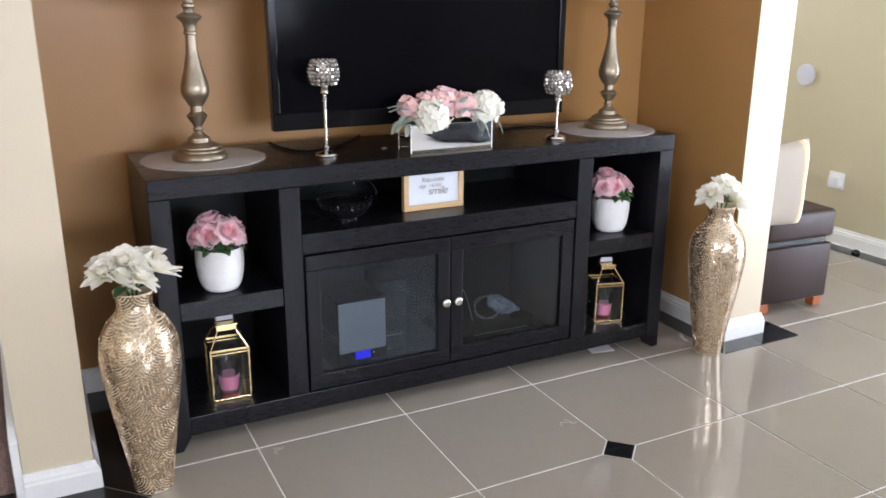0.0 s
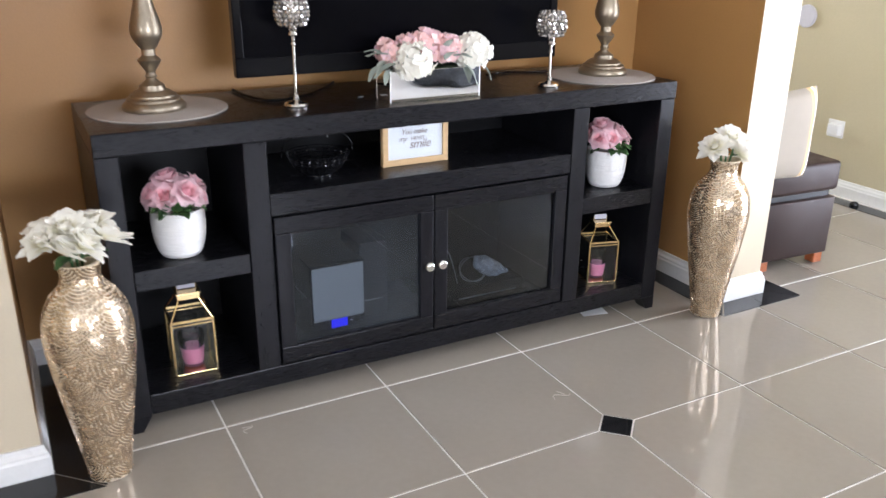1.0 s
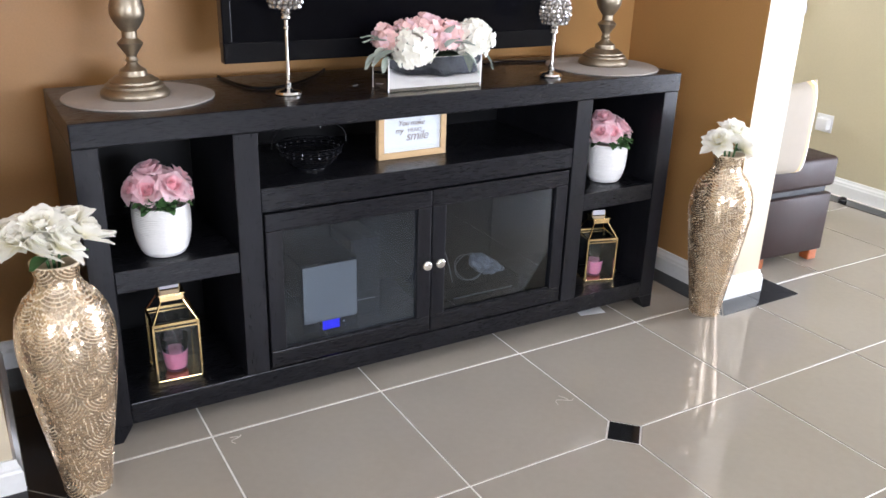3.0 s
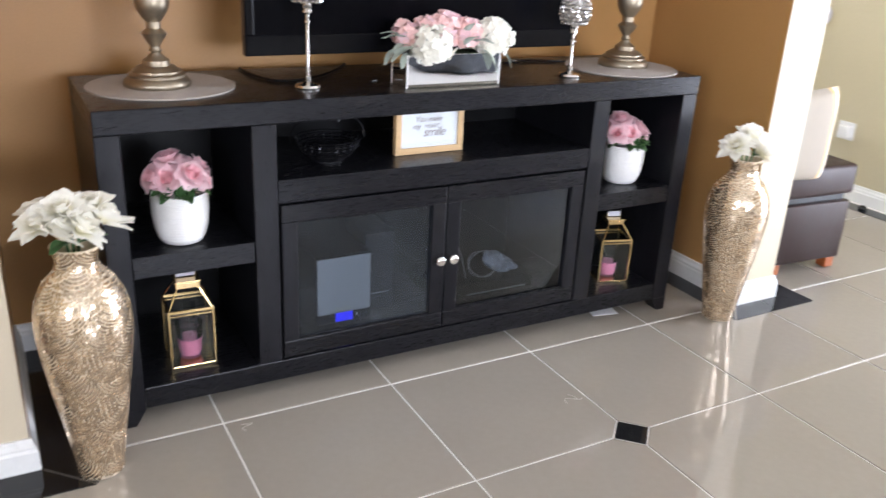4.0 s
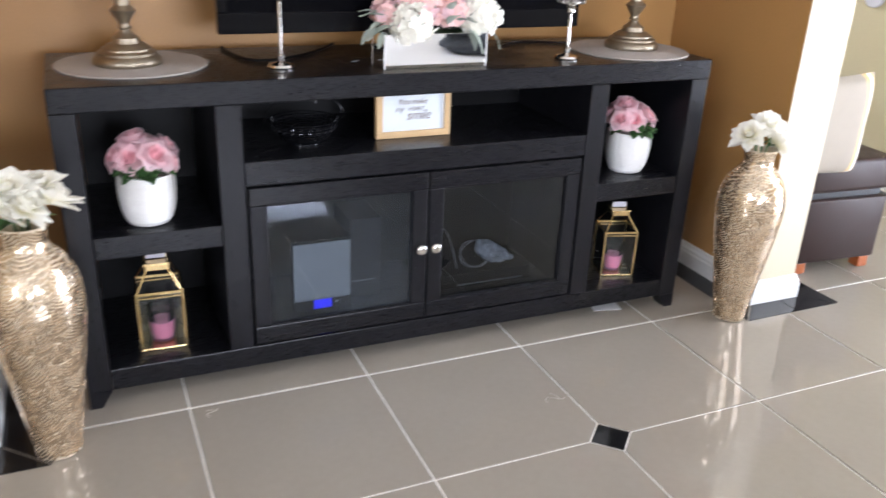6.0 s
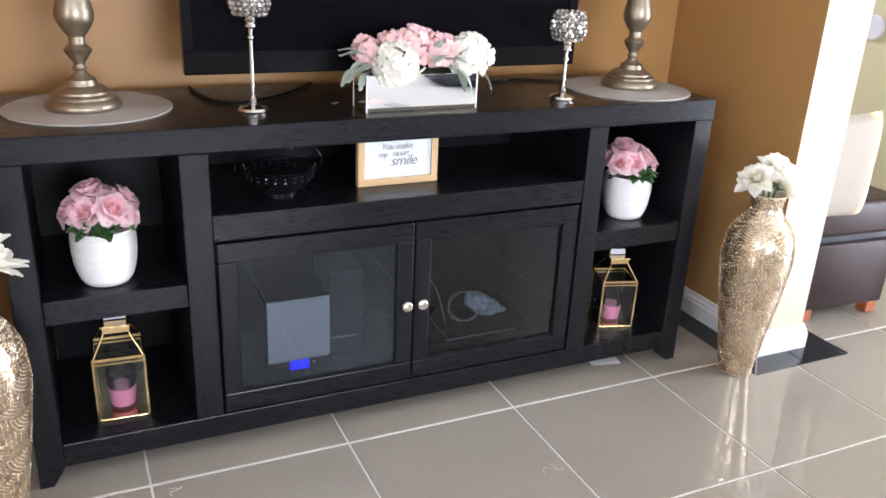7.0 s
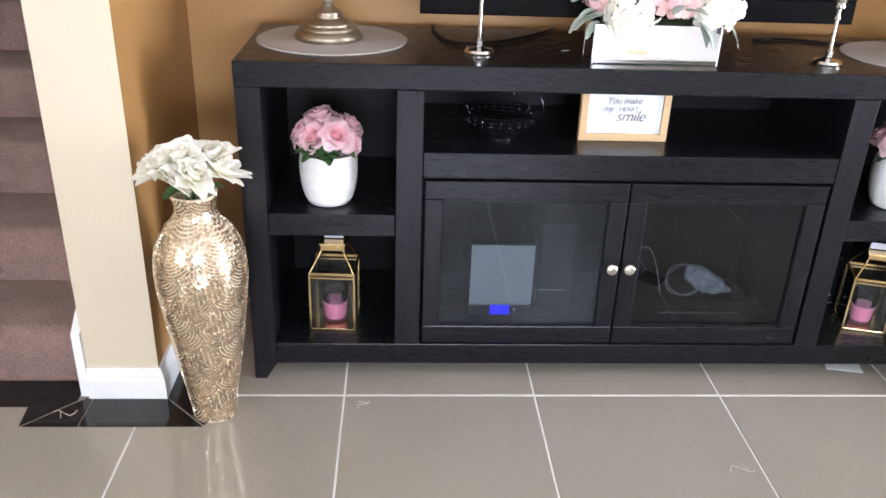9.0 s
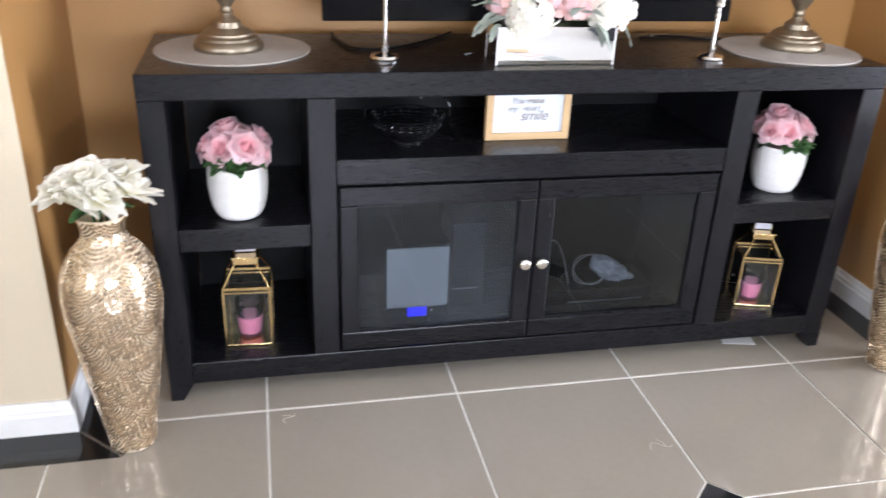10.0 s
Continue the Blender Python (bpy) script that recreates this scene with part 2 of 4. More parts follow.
def tube(bm, pts, r, seg=8, closed=False):
    """A round bar along a line of points."""
    pts = [Vector(p) for p in pts]
    n = len(pts)
    rings = []
    for i, p in enumerate(pts):
        a = pts[(i - 1) % n] if closed or i else p
        b = pts[(i + 1) % n] if closed or i < n - 1 else p
        d = (b - a).normalized()
        u = d.orthogonal().normalized() if abs(d.z) > 0.95 else d.cross(Vector((0, 0, 1))).normalized()
        w = d.cross(u)
        rings.append([bm.verts.new(p + r * (math.cos(2 * math.pi * k / seg) * u + math.sin(2 * math.pi * k / seg) * w)) for k in range(seg)])
    for i in range(n if closed else n - 1):
        a, b = rings[i], rings[(i + 1) % n]
        for k in range(seg):
            bm.faces.new((a[k], a[(k + 1) % seg], b[(k + 1) % seg], b[k]))
    if not closed:
        bm.faces.new(rings[0][::-1])
        bm.faces.new(rings[-1])
    return bm


def mesh_of(name, bm, material, smooth=False):
    """The bmesh as a mesh in metres."""
    bmesh.ops.recalc_face_normals(bm, faces=bm.faces)
    for v in bm.verts:
        v.co *= K
    me = bpy.data.meshes.new(name)
    bm.to_mesh(me)
    bm.free()
    for m in material if isinstance(material, (list, tuple)) else [material]:
        me.materials.append(m)
    if smooth:
        me.shade_smooth()
        me.set_sharp_from_angle(angle=radians(38))
    return me


def part(name, bm, material, parent=None, label="", smooth=False):
    ob = new(name, mesh_of(name, bm, material, smooth))
    ob.parent = parent
    if label:
        tagged(ob, label)
    return ob


def same(name, me, parent, m=None, label=""):
    """One more part on a mesh that is there already."""
    ob = new(name, me)
    ob.parent = parent
    if m is not None:
        ob.matrix_basis = m
    if label:
        tagged(ob, label)
    return ob


def thing(name, x, y, z, label, category, group="", rz=0):
    ob = new(name)
    ob.empty_display_size = 0.05
    ob.matrix_basis = pose(x * K, y * K, z * K, 0, 0, rz)
    return tagged(ob, label, category, group)


def structure(name, bm, material, label="", smooth=False):
    return tagged(part(name, bm, material, None, "", smooth), label, name.split("_")[0], kind="structure")


def nb():
    return bmesh.new()


def place(x, y, z, rx=0, ry=0, rz=0, s=1.0):
    return pose(x * K, y * K, z * K, rx, ry, rz) @ Matrix.Scale(s, 4)


# ---- the place ----
LP0, LP1 = -0.590, -0.427      # stair wall end, beside the alcove
RP0, RP1 = 1.760, 1.925        # hall wall end, on the alcove's other side
BACK = 0.59                    # back wall of the alcove
HALL = 3.23                    # far wall of the hall
ROOMB, ROOML, TOP = -5.4, -2.6, 2.3


def painted(name, x0, x1, y0, y1, z0, z1, paints, label):
    """A wall block; paints gives the paint of each of its sides: -x, +x, -y, +y."""
    bm = box(nb(), x0, x1, y0, y1, z0, z1)
    bm.normal_update()
    used = []
    for f in bm.faces:
        n = f.normal
        k = 0 if n.x < -0.5 else 1 if n.x > 0.5 else 2 if n.y < -0.5 else 3
        p = paints[k]
        if p not in used:
            used.append(p)
        f.material_index = used.index(p)
    return structure(name, bm, used, label)


painted("wall_stair", LP0, LP1, 0.0, 3.0, 0, TOP, (KHAKI, OCHRE, CREAM, CREAM), "cream wall end beside the stairs, ochre on its alcove side")
painted("wall_hall", RP0, RP1, 0.0, 3.4, 0, TOP, (OCHRE, KHAKI, CREAM, CREAM), "cream wall end, ochre on its alcove side")
painted("wall_alcove", LP1, RP0, BACK, BACK + 0.14, 0, TOP, (OCHRE, OCHRE, OCHRE, CREAM), "ochre painted back wall of the alcove")
painted("wall_east", HALL, HALL + 0.14, -0.4, 3.4, 0, TOP, (KHAKI, KHAKI, KHAKI, KHAKI), "khaki beige painted hall wall")
painted("wall_east_far", HALL, HALL + 0.14, ROOMB, -1.5, 0, TOP, (CREAM,) * 4, "cream painted wall")
painted("wall_east_above", HALL, HALL + 0.14, -1.5, -0.4, 2.0, TOP, (CREAM,) * 4, "cream painted wall over the side window")
painted("wall_hall_end", RP1, 2.1, 3.4, 3.54, 0, TOP, (KHAKI,) * 4, "khaki painted hall end wall")
painted("wall_hall_end_far", 3.0, HALL, 3.4, 3.54, 0, TOP, (KHAKI,) * 4, "khaki painted hall end wall")
painted("wall_hall_end_low", 2.1, 3.0, 3.4, 3.54, 0, 0.85, (KHAKI,) * 4, "khaki painted wall under the window")
painted("wall_hall_end_high", 2.1, 3.0, 3.4, 3.54, 1.95, TOP, (KHAKI,) * 4, "khaki painted wall over the window")
for nm, a, b, c, d in (("wall_west_a", ROOMB, -4.05, 0, TOP), ("wall_west_b", -2.75, 0.1, 0, TOP), ("wall_west_low", -4.05, -2.75, 0, 0.9), ("wall_west_high", -4.05, -2.75, 2.0, TOP)):
    painted(nm, ROOML - 0.14, ROOML, a, b, c, d, (CREAM,) * 4, "cream painted side wall")
painted("wall_north", ROOML, -1.5, 0.0, 0.14, 0, TOP, (CREAM,) * 4, "cream painted wall beside the stairs")
painted("wall_stair_side", -1.64, -1.5, 0.14, 3.0, 0, TOP, (KHAKI,) * 4, "khaki painted wall along the stairs")
painted("wall_stair_top", -1.64, LP1, 3.0, 3.14, 0, TOP, (KHAKI,) * 4, "khaki painted wall at the top of the stairs")
for nm, a, b, c, d in (("wall_south_a", ROOML, -0.4, 0, TOP), ("wall_south_b", 2.0, HALL, 0, TOP), ("wall_south_low", -0.4, 2.0, 0, 0.9), ("wall_south_high", -0.4, 2.0, 1.8, TOP)):
    painted(nm, a, b, ROOMB - 0.14, ROOMB, c, d, (CREAM,) * 4, "cream painted window wall")
structure("ceiling", box(nb(), ROOML - 0.14, HALL + 0.14, ROOMB - 0.14, 3.54, TOP, TOP + 0.12), CEIL, "white painted ceiling")


def window(name, x, y, z0, w, h, rz, tilt=12):
    """A window with frame and open horizontal blinds; w along x, room on the +y side before turning."""
    win = tagged(thing(name, x, y, z0, "white framed window with open horizontal blinds", "window", rz=rz), kind="structure")
    for a, b, c, d in ((-w / 2, w / 2, 0, 0.05), (-w / 2, w / 2, h - 0.05, h), (-w / 2, -w / 2 + 0.05, 0.05, h - 0.05), (w / 2 - 0.05, w / 2, 0.05, h - 0.05), (-0.02, 0.02, 0.05, h - 0.05)):
        part("window_frame", box(nb(), a + 0.001, b - 0.001, -0.06, -0.005, c, d, 0.004), TRIM, win)
    me = mesh_of("slat", box(nb(), -w / 2 + 0.055, w / 2 - 0.055, -0.02, 0.02, -0.0015, 0.0015), PLASTIC)
    k = int((h - 0.12) / 0.045)
    for i in range(k):
        same("slat", me, win, place(0, 0.03, 0.08 + 0.045 * i, tilt))
    return win


window("window_1", 0.8, ROOMB, 0.9, 2.4, 0.9, 0, -12)
window("window_2", 2.55, 3.4, 0.85, 0.9, 1.1, 180)
window("window_4", ROOML, -3.4, 0.9, 1.3, 1.1, -90)
window("window_3", HALL, -0.95, 0.03, 1.1, 1.97, 90)


def skirting(name, path, label="white moulded baseboard"):
    """Baseboard along a line of the plan, standing out to the line's left side; mitred."""
    prof = [(0, 0), (0.016, 0), (0.016, 0.05), (0.013, 0.056), (0.013, 0.062), (0.008, 0.07), (0.006, 0.08), (0, 0.08)]
    bm = nb()
    pts = [Vector(p) for p in path]
    rings = []
    for i, p in enumerate(pts):
        dirs = []
        if i:
            dirs.append((p - pts[i - 1]).normalized())
        if i < len(pts) - 1:
            dirs.append((pts[i + 1] - p).normalized())
        ns = [Vector((-d.y, d.x)) for d in dirs]
        n = ns[0] if len(ns) == 1 else (ns[0] + ns[1]) / (1 + ns[0].dot(ns[1]))
        rings.append([bm.verts.new((p.x + n.x * o, p.y + n.y * o, z)) for o, z in prof])
    for a, b in zip(rings, rings[1:]):
        for k in range(len(prof)):
            j = (k + 1) % len(prof)
            bm.faces.new((a[k], a[j], b[j], b[k]))
    bm.faces.new(rings[0])
    bm.faces.new(rings[-1][::-1])
    return structure(name, bm, TRIM, label)


skirting("baseboard", [(RP0, BACK), (LP1, BACK), (LP1, 0.0), (LP0, 0.0)])
skirting("baseboard", [(RP1, 3.4), (RP1, 0.0), (RP0, 0.0), (RP0, BACK)])
skirting("baseboard", [(HALL, -0.4), (HALL, 3.4)])
skirting("baseboard", [(ROOML, 0.0), (ROOML, ROOMB), (HALL, ROOMB)])

# stairs with carpet
RISE, GO = 0.142, 0.25
for i in range(8):
    b = box(nb(), -1.498, LP0 - 0.021, 0.06 + GO * i, 0.06 + GO * (i + 1) + 0.02, RISE * i - 0.05, RISE * (i + 1), 0.03, 4)
    st = structure("stair_step", b, CARPET, "brown carpeted stair step", True)
bm = prism(nb(), [(-0.008, 0.003), (-0.008, 0.17), (0.03, 0.20), (0.06 + 1.9, 0.20 + 1.9 * RISE / GO), (0.06 + 1.9, 0.003)], 0, 0.019)
for v in bm.verts:
    v.co = Vector((LP0 - 0.020 + v.co.z, v.co.x, v.co.y))
structure("trim", bm, TRIM, "white painted skirt board along the stairs")

# ---- the television console ----
X0, X1, YF, YB, ZT = -0.2205, 1.4985, 0.072, 0.485, 0.779
console = thing("media_console", 0, 0, 0, "black stained oak media console with open shelves and two glass doors", "tv stand")
part("top", box(nb(), X0, X1, YF - 0.004, YB, 0.7245, ZT, 0.003), EBONY, console)
for a, b in ((X0, -0.167), (0.118, 0.177), (1.110, 1.166), (1.443, X1)):
    outer = a == X0 or b == X1
    bm = nb()
    if outer:
        box(bm, a, b, YF, YB, 0.043, 0.7235, 0.002)
    else:
        box(bm, a, b, YF, YB - 0.012, 0.0995, 0.7235, 0.002)
    part("upright", bm, EBONYV, console)
for a, b, sgn in ((X0, -0.167, 1), (1.443, X1, -1)):
    for y0, y1 in ((YF, YF + 0.05), (YB - 0.05, YB)):
        # foot: wide above, cut back to a narrow toe
        pts = [(a, 0.043), (b, 0.043), (b - 0.026, 0.0), (a, 0.0)] if sgn > 0 else [(a, 0.043), (b, 0.043), (b, 0.0), (a + 0.026, 0.0)]
        bm = prism(nb(), pts, 0, 1)
        for v in bm.verts:
            v.co = Vector((v.co.x, y0 + v.co.z * (y1 - y0), v.co.y))
        part("foot", bm, EBONYV, console)
part("bottom_rail", box(nb(), -0.166, 1.442, YF + 0.001, YB - 0.012, 0.044, 0.099, 0.002), EBONY, console)
for a, b in ((-0.166, 0.117), (1.167, 1.442)):
    part("shelf", box(nb(), a, b, YF + 0.003, YB - 0.012, 0.384, 0.437, 0.002), EBONY, console)
part("shelf", box(nb(), 0.178, 1.109, YF + 0.002, YB - 0.012, 0.5275, 0.5865, 0.002), EBONY, console)
# back panel carries the shelves' inner shade in its darker colour
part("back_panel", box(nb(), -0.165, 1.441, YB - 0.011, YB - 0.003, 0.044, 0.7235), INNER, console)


def cabinet_door(x0, x1, knob_x, pane):
    z0, z1 = 0.105, 0.522
    d = part("door", box(nb(), x0, x1, YF - 0.001, YF + 0.018, z0, z0 + 0.047, 0.003), EBONY, console, "black framed glass door")
    part("rail", box(nb(), x0, x1, YF - 0.001, YF + 0.018, z1 - 0.045, z1, 0.003), EBONY, d)
    part("stile", box(nb(), x0, x0 + 0.042, YF - 0.0012, YF + 0.018, z0 + 0.047, z1 - 0.045, 0.003), EBONYV, d)
    part("stile", box(nb(), x1 - 0.042, x1, YF - 0.0012, YF + 0.018, z0 + 0.047, z1 - 0.045, 0.003), EBONYV, d)
    gl = part("glass_pane", box(nb(), x0 + 0.04, x1 - 0.04, YF + 0.009, YF + 0.011, z0 + 0.045, z1 - 0.043), pane, d)
    gl.visible_shadow = False
    for a, b, c, e in ((x0 + 0.042, x1 - 0.042, z0 + 0.047, z0 + 0.051), (x0 + 0.042, x1 - 0.042, z1 - 0.049, z1 - 0.045)):
        part("bead", box(nb(), a, b, YF + 0.003, YF + 0.009, c, e), EBONY, d)
    bm = lathe(nb(), smooth_profile([(0.006, 0), (0.006, 0.012), (0.013, 0.018), (0.0145, 0.024), (0.010, 0.030), (0.001, 0.031)], 3), 20)
    for v in bm.verts:
        v.co = Vector((knob_x + v.co.x, YF - 0.002 - v.co.z, 0.319 + v.co.y))
    part("knob", bm, CHROME, d, "brushed chrome round knob", True)


cabinet_door(0.183, 0.6425, 0.619, HAZY)
cabinet_door(0.6465, 1.101, 0.660, SMOKED)

# things behind the glass
amp = thing("audio_unit", 0.378, 0.145, 0.0995, "grey audio unit with a lit blue display", "electronics")
part("housing", box(nb(), -0.081, 0.081, 0.004, 0.2, 0, 0.238, 0.004), GLOSSB, amp)
part("front_panel", box(nb(), -0.077, 0.077, 0, 0.0038, 0.072, 0.232, 0.001), SLATE, amp, "blue grey front panel")
part("display", box(nb(), -0.024, 0.024, -0.001, 0.0038, 0.043, 0.069), BLUE, amp, "lit blue display")
part("light", box(nb(), 0.035, 0.039, -0.001, 0.0038, 0.055, 0.058), PLASTIC, amp)
part("silver_strip", box(nb(), -0.077, 0.072, -0.001, 0.0038, 0.0695, 0.0715), BULB, amp)
sp = thing("grey_carton", 0.535, 0.26, 0.0995, "dark grey carton behind the glass door", "box")
part("side", box(nb(), -0.046, 0.046, 0, 0.15, 0, 0.24, 0.003), SLATED, sp)
part("band", box(nb(), -0.045, 0.03, -0.0015, -0.0005, 0.05, 0.053), BULB, sp)
dvd = thing("disc_player", 0.87, 0.2, 0.0995, "slim black disc player on the cabinet floor", "electronics")
part("case", box(nb(), -0.17, 0.17, 0, 0.2, 0.012, 0.055, 0.003), GLOSSB, dvd)
part("trim_strip", box(nb(), -0.07, 0.145, -0.001, -0.0002, 0.017, 0.022), SLATE, dvd, "pale trim strip")
for x in (-0.14, 0.14):
    part("rubber_foot", lathe(nb(), [(0.012, 0), (0.012, 0.0125)], 12, x, 0.05), GLOSSB, dvd)
tang = thing("cable_bundle", 0.88, 0.22, 0.1548, "coiled grey cable with a clear plastic bag on the disc player", "cable")
rnd = random.Random(4)
for k in range(2):
    pts = [(0.045 * math.cos(a) * (1 + 0.1 * k) - 0.02, 0.03 * math.sin(a) - 0.01 * k, 0.05 + 0.03 * math.sin(a + 0.5 * k) + 0.006 * k) for a in [i * 2 * math.pi / 22 for i in range(22)]]
    part("loop", tube(nb(), pts, 0.0014, 6, True), BULB, tang)
pts = [(-0.155 + 0.075 * i / 10, -0.01, 0.135 + 0.028 * math.sin(math.pi * i / 10) - 0.0012 * i * i) for i in range(11)]
part("lead", tube(nb(), pts, 0.0016, 6), BULB, tang)
bm = nb()
bmesh.ops.create_icosphere(bm, subdivisions=4, radius=1)
for v in bm.verts:
    q = noise.noise(v.co * 2.6) * 0.35 + noise.noise(v.co * 7) * 0.12
    v.co = Vector((v.co.x * (0.062 + 0.01 * q) + 0.035, v.co.y * 0.03 * (1 + q) - 0.02, 0.056 + v.co.z * (0.028 - 0.012 * v.co.x) * (1 + q) - v.co.x * 0.022))
part("bag", bm, FILM, tang, "crumpled clear bag", True)

modem = thing("modem", 1.245, 0.27, 0.0995, "small glossy black modem with a white indicator light beside the lantern", "electronics")
part("case", box(nb(), -0.055, 0.055, 0, 0.13, 0.003, 0.150, 0.004), GLOSSB, modem)
part("seam", box(nb(), -0.053, 0.053, -0.0012, -0.0002, 0.0125, 0.0140), BULB, modem, "thin grey seam")
part("indicator", box(nb(), 0.036, 0.042, -0.0014, -0.0002, 0.036, 0.040), PLASTIC, modem, "white indicator light")
for a in (-0.024, 0.026):
    part("rubber_foot", lathe(nb(), [(0.005, 0), (0.005, 0.0032)], 10, a, 0.03), GLOSSB, modem)

# ---- television ----
tv = thing("television", 0.669, 0.271, 0.847, "wall-mounted flat television, switched off, glossy black bezel", "television")
TW, TH = 0.501, 0.575
for a, b, c, d in ((-TW, TW, 0, 0.05), (-TW, TW, TH - 0.022, TH), (-TW, -TW + 0.024, 0.05, TH - 0.022), (TW - 0.024, TW, 0.05, TH - 0.022)):
    part("bezel", box(nb(), a, b, 0, 0.03, c, d, 0.003), BEZEL, tv)
part("screen", box(nb(), -TW + 0.024, TW - 0.024, 0.006, 0.012, 0.05, TH - 0.022), SCREEN, tv)
part("rear_case", box(nb(), -TW + 0.01, TW - 0.01, 0.03, 0.08, 0.02, TH - 0.02, 0.012), GLOSSB, tv)
part("wall_bracket", box(nb(), -0.2, 0.2, 0.08, BACK - 0.271, 0.18, 0.40, 0.004), GLOSSB, tv)
part("logo", box(nb(), -0.03, 0.03, -0.0008, 0.0, 0.018, 0.026), BULB, tv)

# ---- lamps on round mats ----
MATR = 0.172
def table_lamp(x, y):
    lamp = thing("table_lamp", x, y, ZT + 0.004, "turned champagne pewter table lamp with a white drum shade", "lamp", "pair of table lamps")
    prof = [(0.076, 0.0), (0.078, 0.006), (0.076, 0.014), (0.068, 0.022), (0.066, 0.0225), (0.066, 0.028), (0.059, 0.032), (0.057, 0.0325), (0.056, 0.037), (0.048, 0.041), (0.044, 0.045), (0.033, 0.048), (0.031, 0.054), (0.030, 0.060), (0.021, 0.066), (0.013, 0.074), (0.0115, 0.078), (0.015, 0.082), (0.0115, 0.087), (0.0115, 0.093),
            (0.016, 0.100), (0.027, 0.117), (0.0285, 0.122), (0.022, 0.128), (0.0165, 0.133), (0.0165, 0.148)]
    part("foot", lathe(nb(), prof, 40), PEWTER, lamp, "", True)
    body = smooth_profile([(0.0165, 0.148), (0.024, 0.157), (0.036, 0.178), (0.0385, 0.196), (0.034, 0.220), (0.025, 0.252), (0.0175, 0.290), (0.0142, 0.325), (0.0142, 0.340)], 5)
    part("stem", lathe(nb(), body, 40), PEWTER, lamp, "", True)
    neck = [(0.0142, 0.340), (0.018, 0.342), (0.018, 0.347), (0.0155, 0.350), (0.0165, 0.362), (0.021, 0.374), (0.033, 0.384), (0.034, 0.388), (0.024, 0.394), (0.015, 0.398), (0.013, 0.408), (0.018, 0.414), (0.018, 0.419), (0.013, 0.424), (0.013, 0.45)]
    part("neck", lathe(nb(), neck, 40), PEWTER, lamp, "", True)
    sh = [(0.165, 0.4335), (0.13, 0.66), (0.128, 0.66), (0.163, 0.4335)]
    bm = lathe(nb(), sh + [sh[0]], 48, caps=False)
    part("shade", bm, SHADE, lamp, "white drum shade", True)
    sp = nb()
    for a in (0, 2.094, 4.189):
        tube(sp, [(0, 0, 0.445), (0.163 * math.cos(a), 0.163 * math.sin(a), 0.445)], 0.002, 6)
    part("shade_ring", sp, PEWTER, lamp)
    return lamp


def round_mat(x, y):
    mat = thing("round_placemat", x, y, ZT + 0.0005, "round taupe woven placemat under a lamp", "placemat", "round placemats")
    prof = [(0.0, 0.0), (MATR, 0.0), (MATR, 0.003)]
    k = 34
    for i in range(k):
        r = MATR * (1 - i / k)
        prof += [(r - 0.0008, 0.0036), (r - MATR / k * 0.5, 0.0028)]
    part("weave", lathe(nb(), [(max(r, 0.0005), z) for r, z in prof], 64, caps=False), WOVEN, mat, "", True)


for x, y in ((-0.031, 0.300), (1.337, 0.249)):
    round_mat(x, y)
table_lamp(-0.040, 0.297)
table_lamp(1.361, 0.270)


# ---- crystal candle holders ----
def candle_holder(x, y, h):
    """h: height of the globe's middle over the console."""
    c = thing("candle_holder", x, y, ZT, "crystal bead globe candle holder on a slim chrome stem", "candle holder", "crystal candle holders")
    foot = [(0.032, 0), (0.033, 0.005), (0.030, 0.010), (0.012, 0.014), (0.008, 0.018), (0.0085, 0.030), (0.0045, 0.034)]
    part("foot", lathe(nb(), foot, 32), CHROME, c, "", True)
    st = [(0.0042, 0.034), (0.0038, h - 0.085), (0.007, h - 0.082), (0.007, h - 0.077), (0.004, h - 0.074), (0.005, h - 0.062), (0.0125, h - 0.058), (0.013, h - 0.053), (0.010, h - 0.050), (0.013, h - 0.046), (0.011, h - 0.041), (0.022, h - 0.034)]
    part("stem", lathe(nb(), st, 24), CHROME, c, "", True)
    cup = smooth_profile([(0.018, h - 0.035), (0.034, h - 0.022), (0.0375, h), (0.034, h + 0.022), (0.031, h + 0.031)], 3)
    part("cup", lathe(nb(), cup + [(r - 0.0015, z) for r, z in cup[::-1]], 32, caps=False), CHROME, c, "", True)
    bead = nb()
    bmesh.ops.create_icosphere(bead, subdivisions=1, radius=0.0068)
    me = mesh_of("bead", bead, CRYSTAL)
    rj = random.Random(7)
    for i in range(7):
        z = -0.030 + 0.0102 * i
        r = math.sqrt(max(0.0405 ** 2 - z * z * 0.62, 0))
        n = int(2 * math.pi * r / 0.0128)
        for k in range(n):
            a = 2 * math.pi * (k + 0.5 * (i % 2)) / n
            same("bead", me, c, place(r * math.cos(a), r * math.sin(a), h + z, rj.uniform(0, 180), rj.uniform(0, 180), 0))


candle_holder(0.298, 0.190, 0.240)
candle_holder(1.073, 0.160, 0.182)


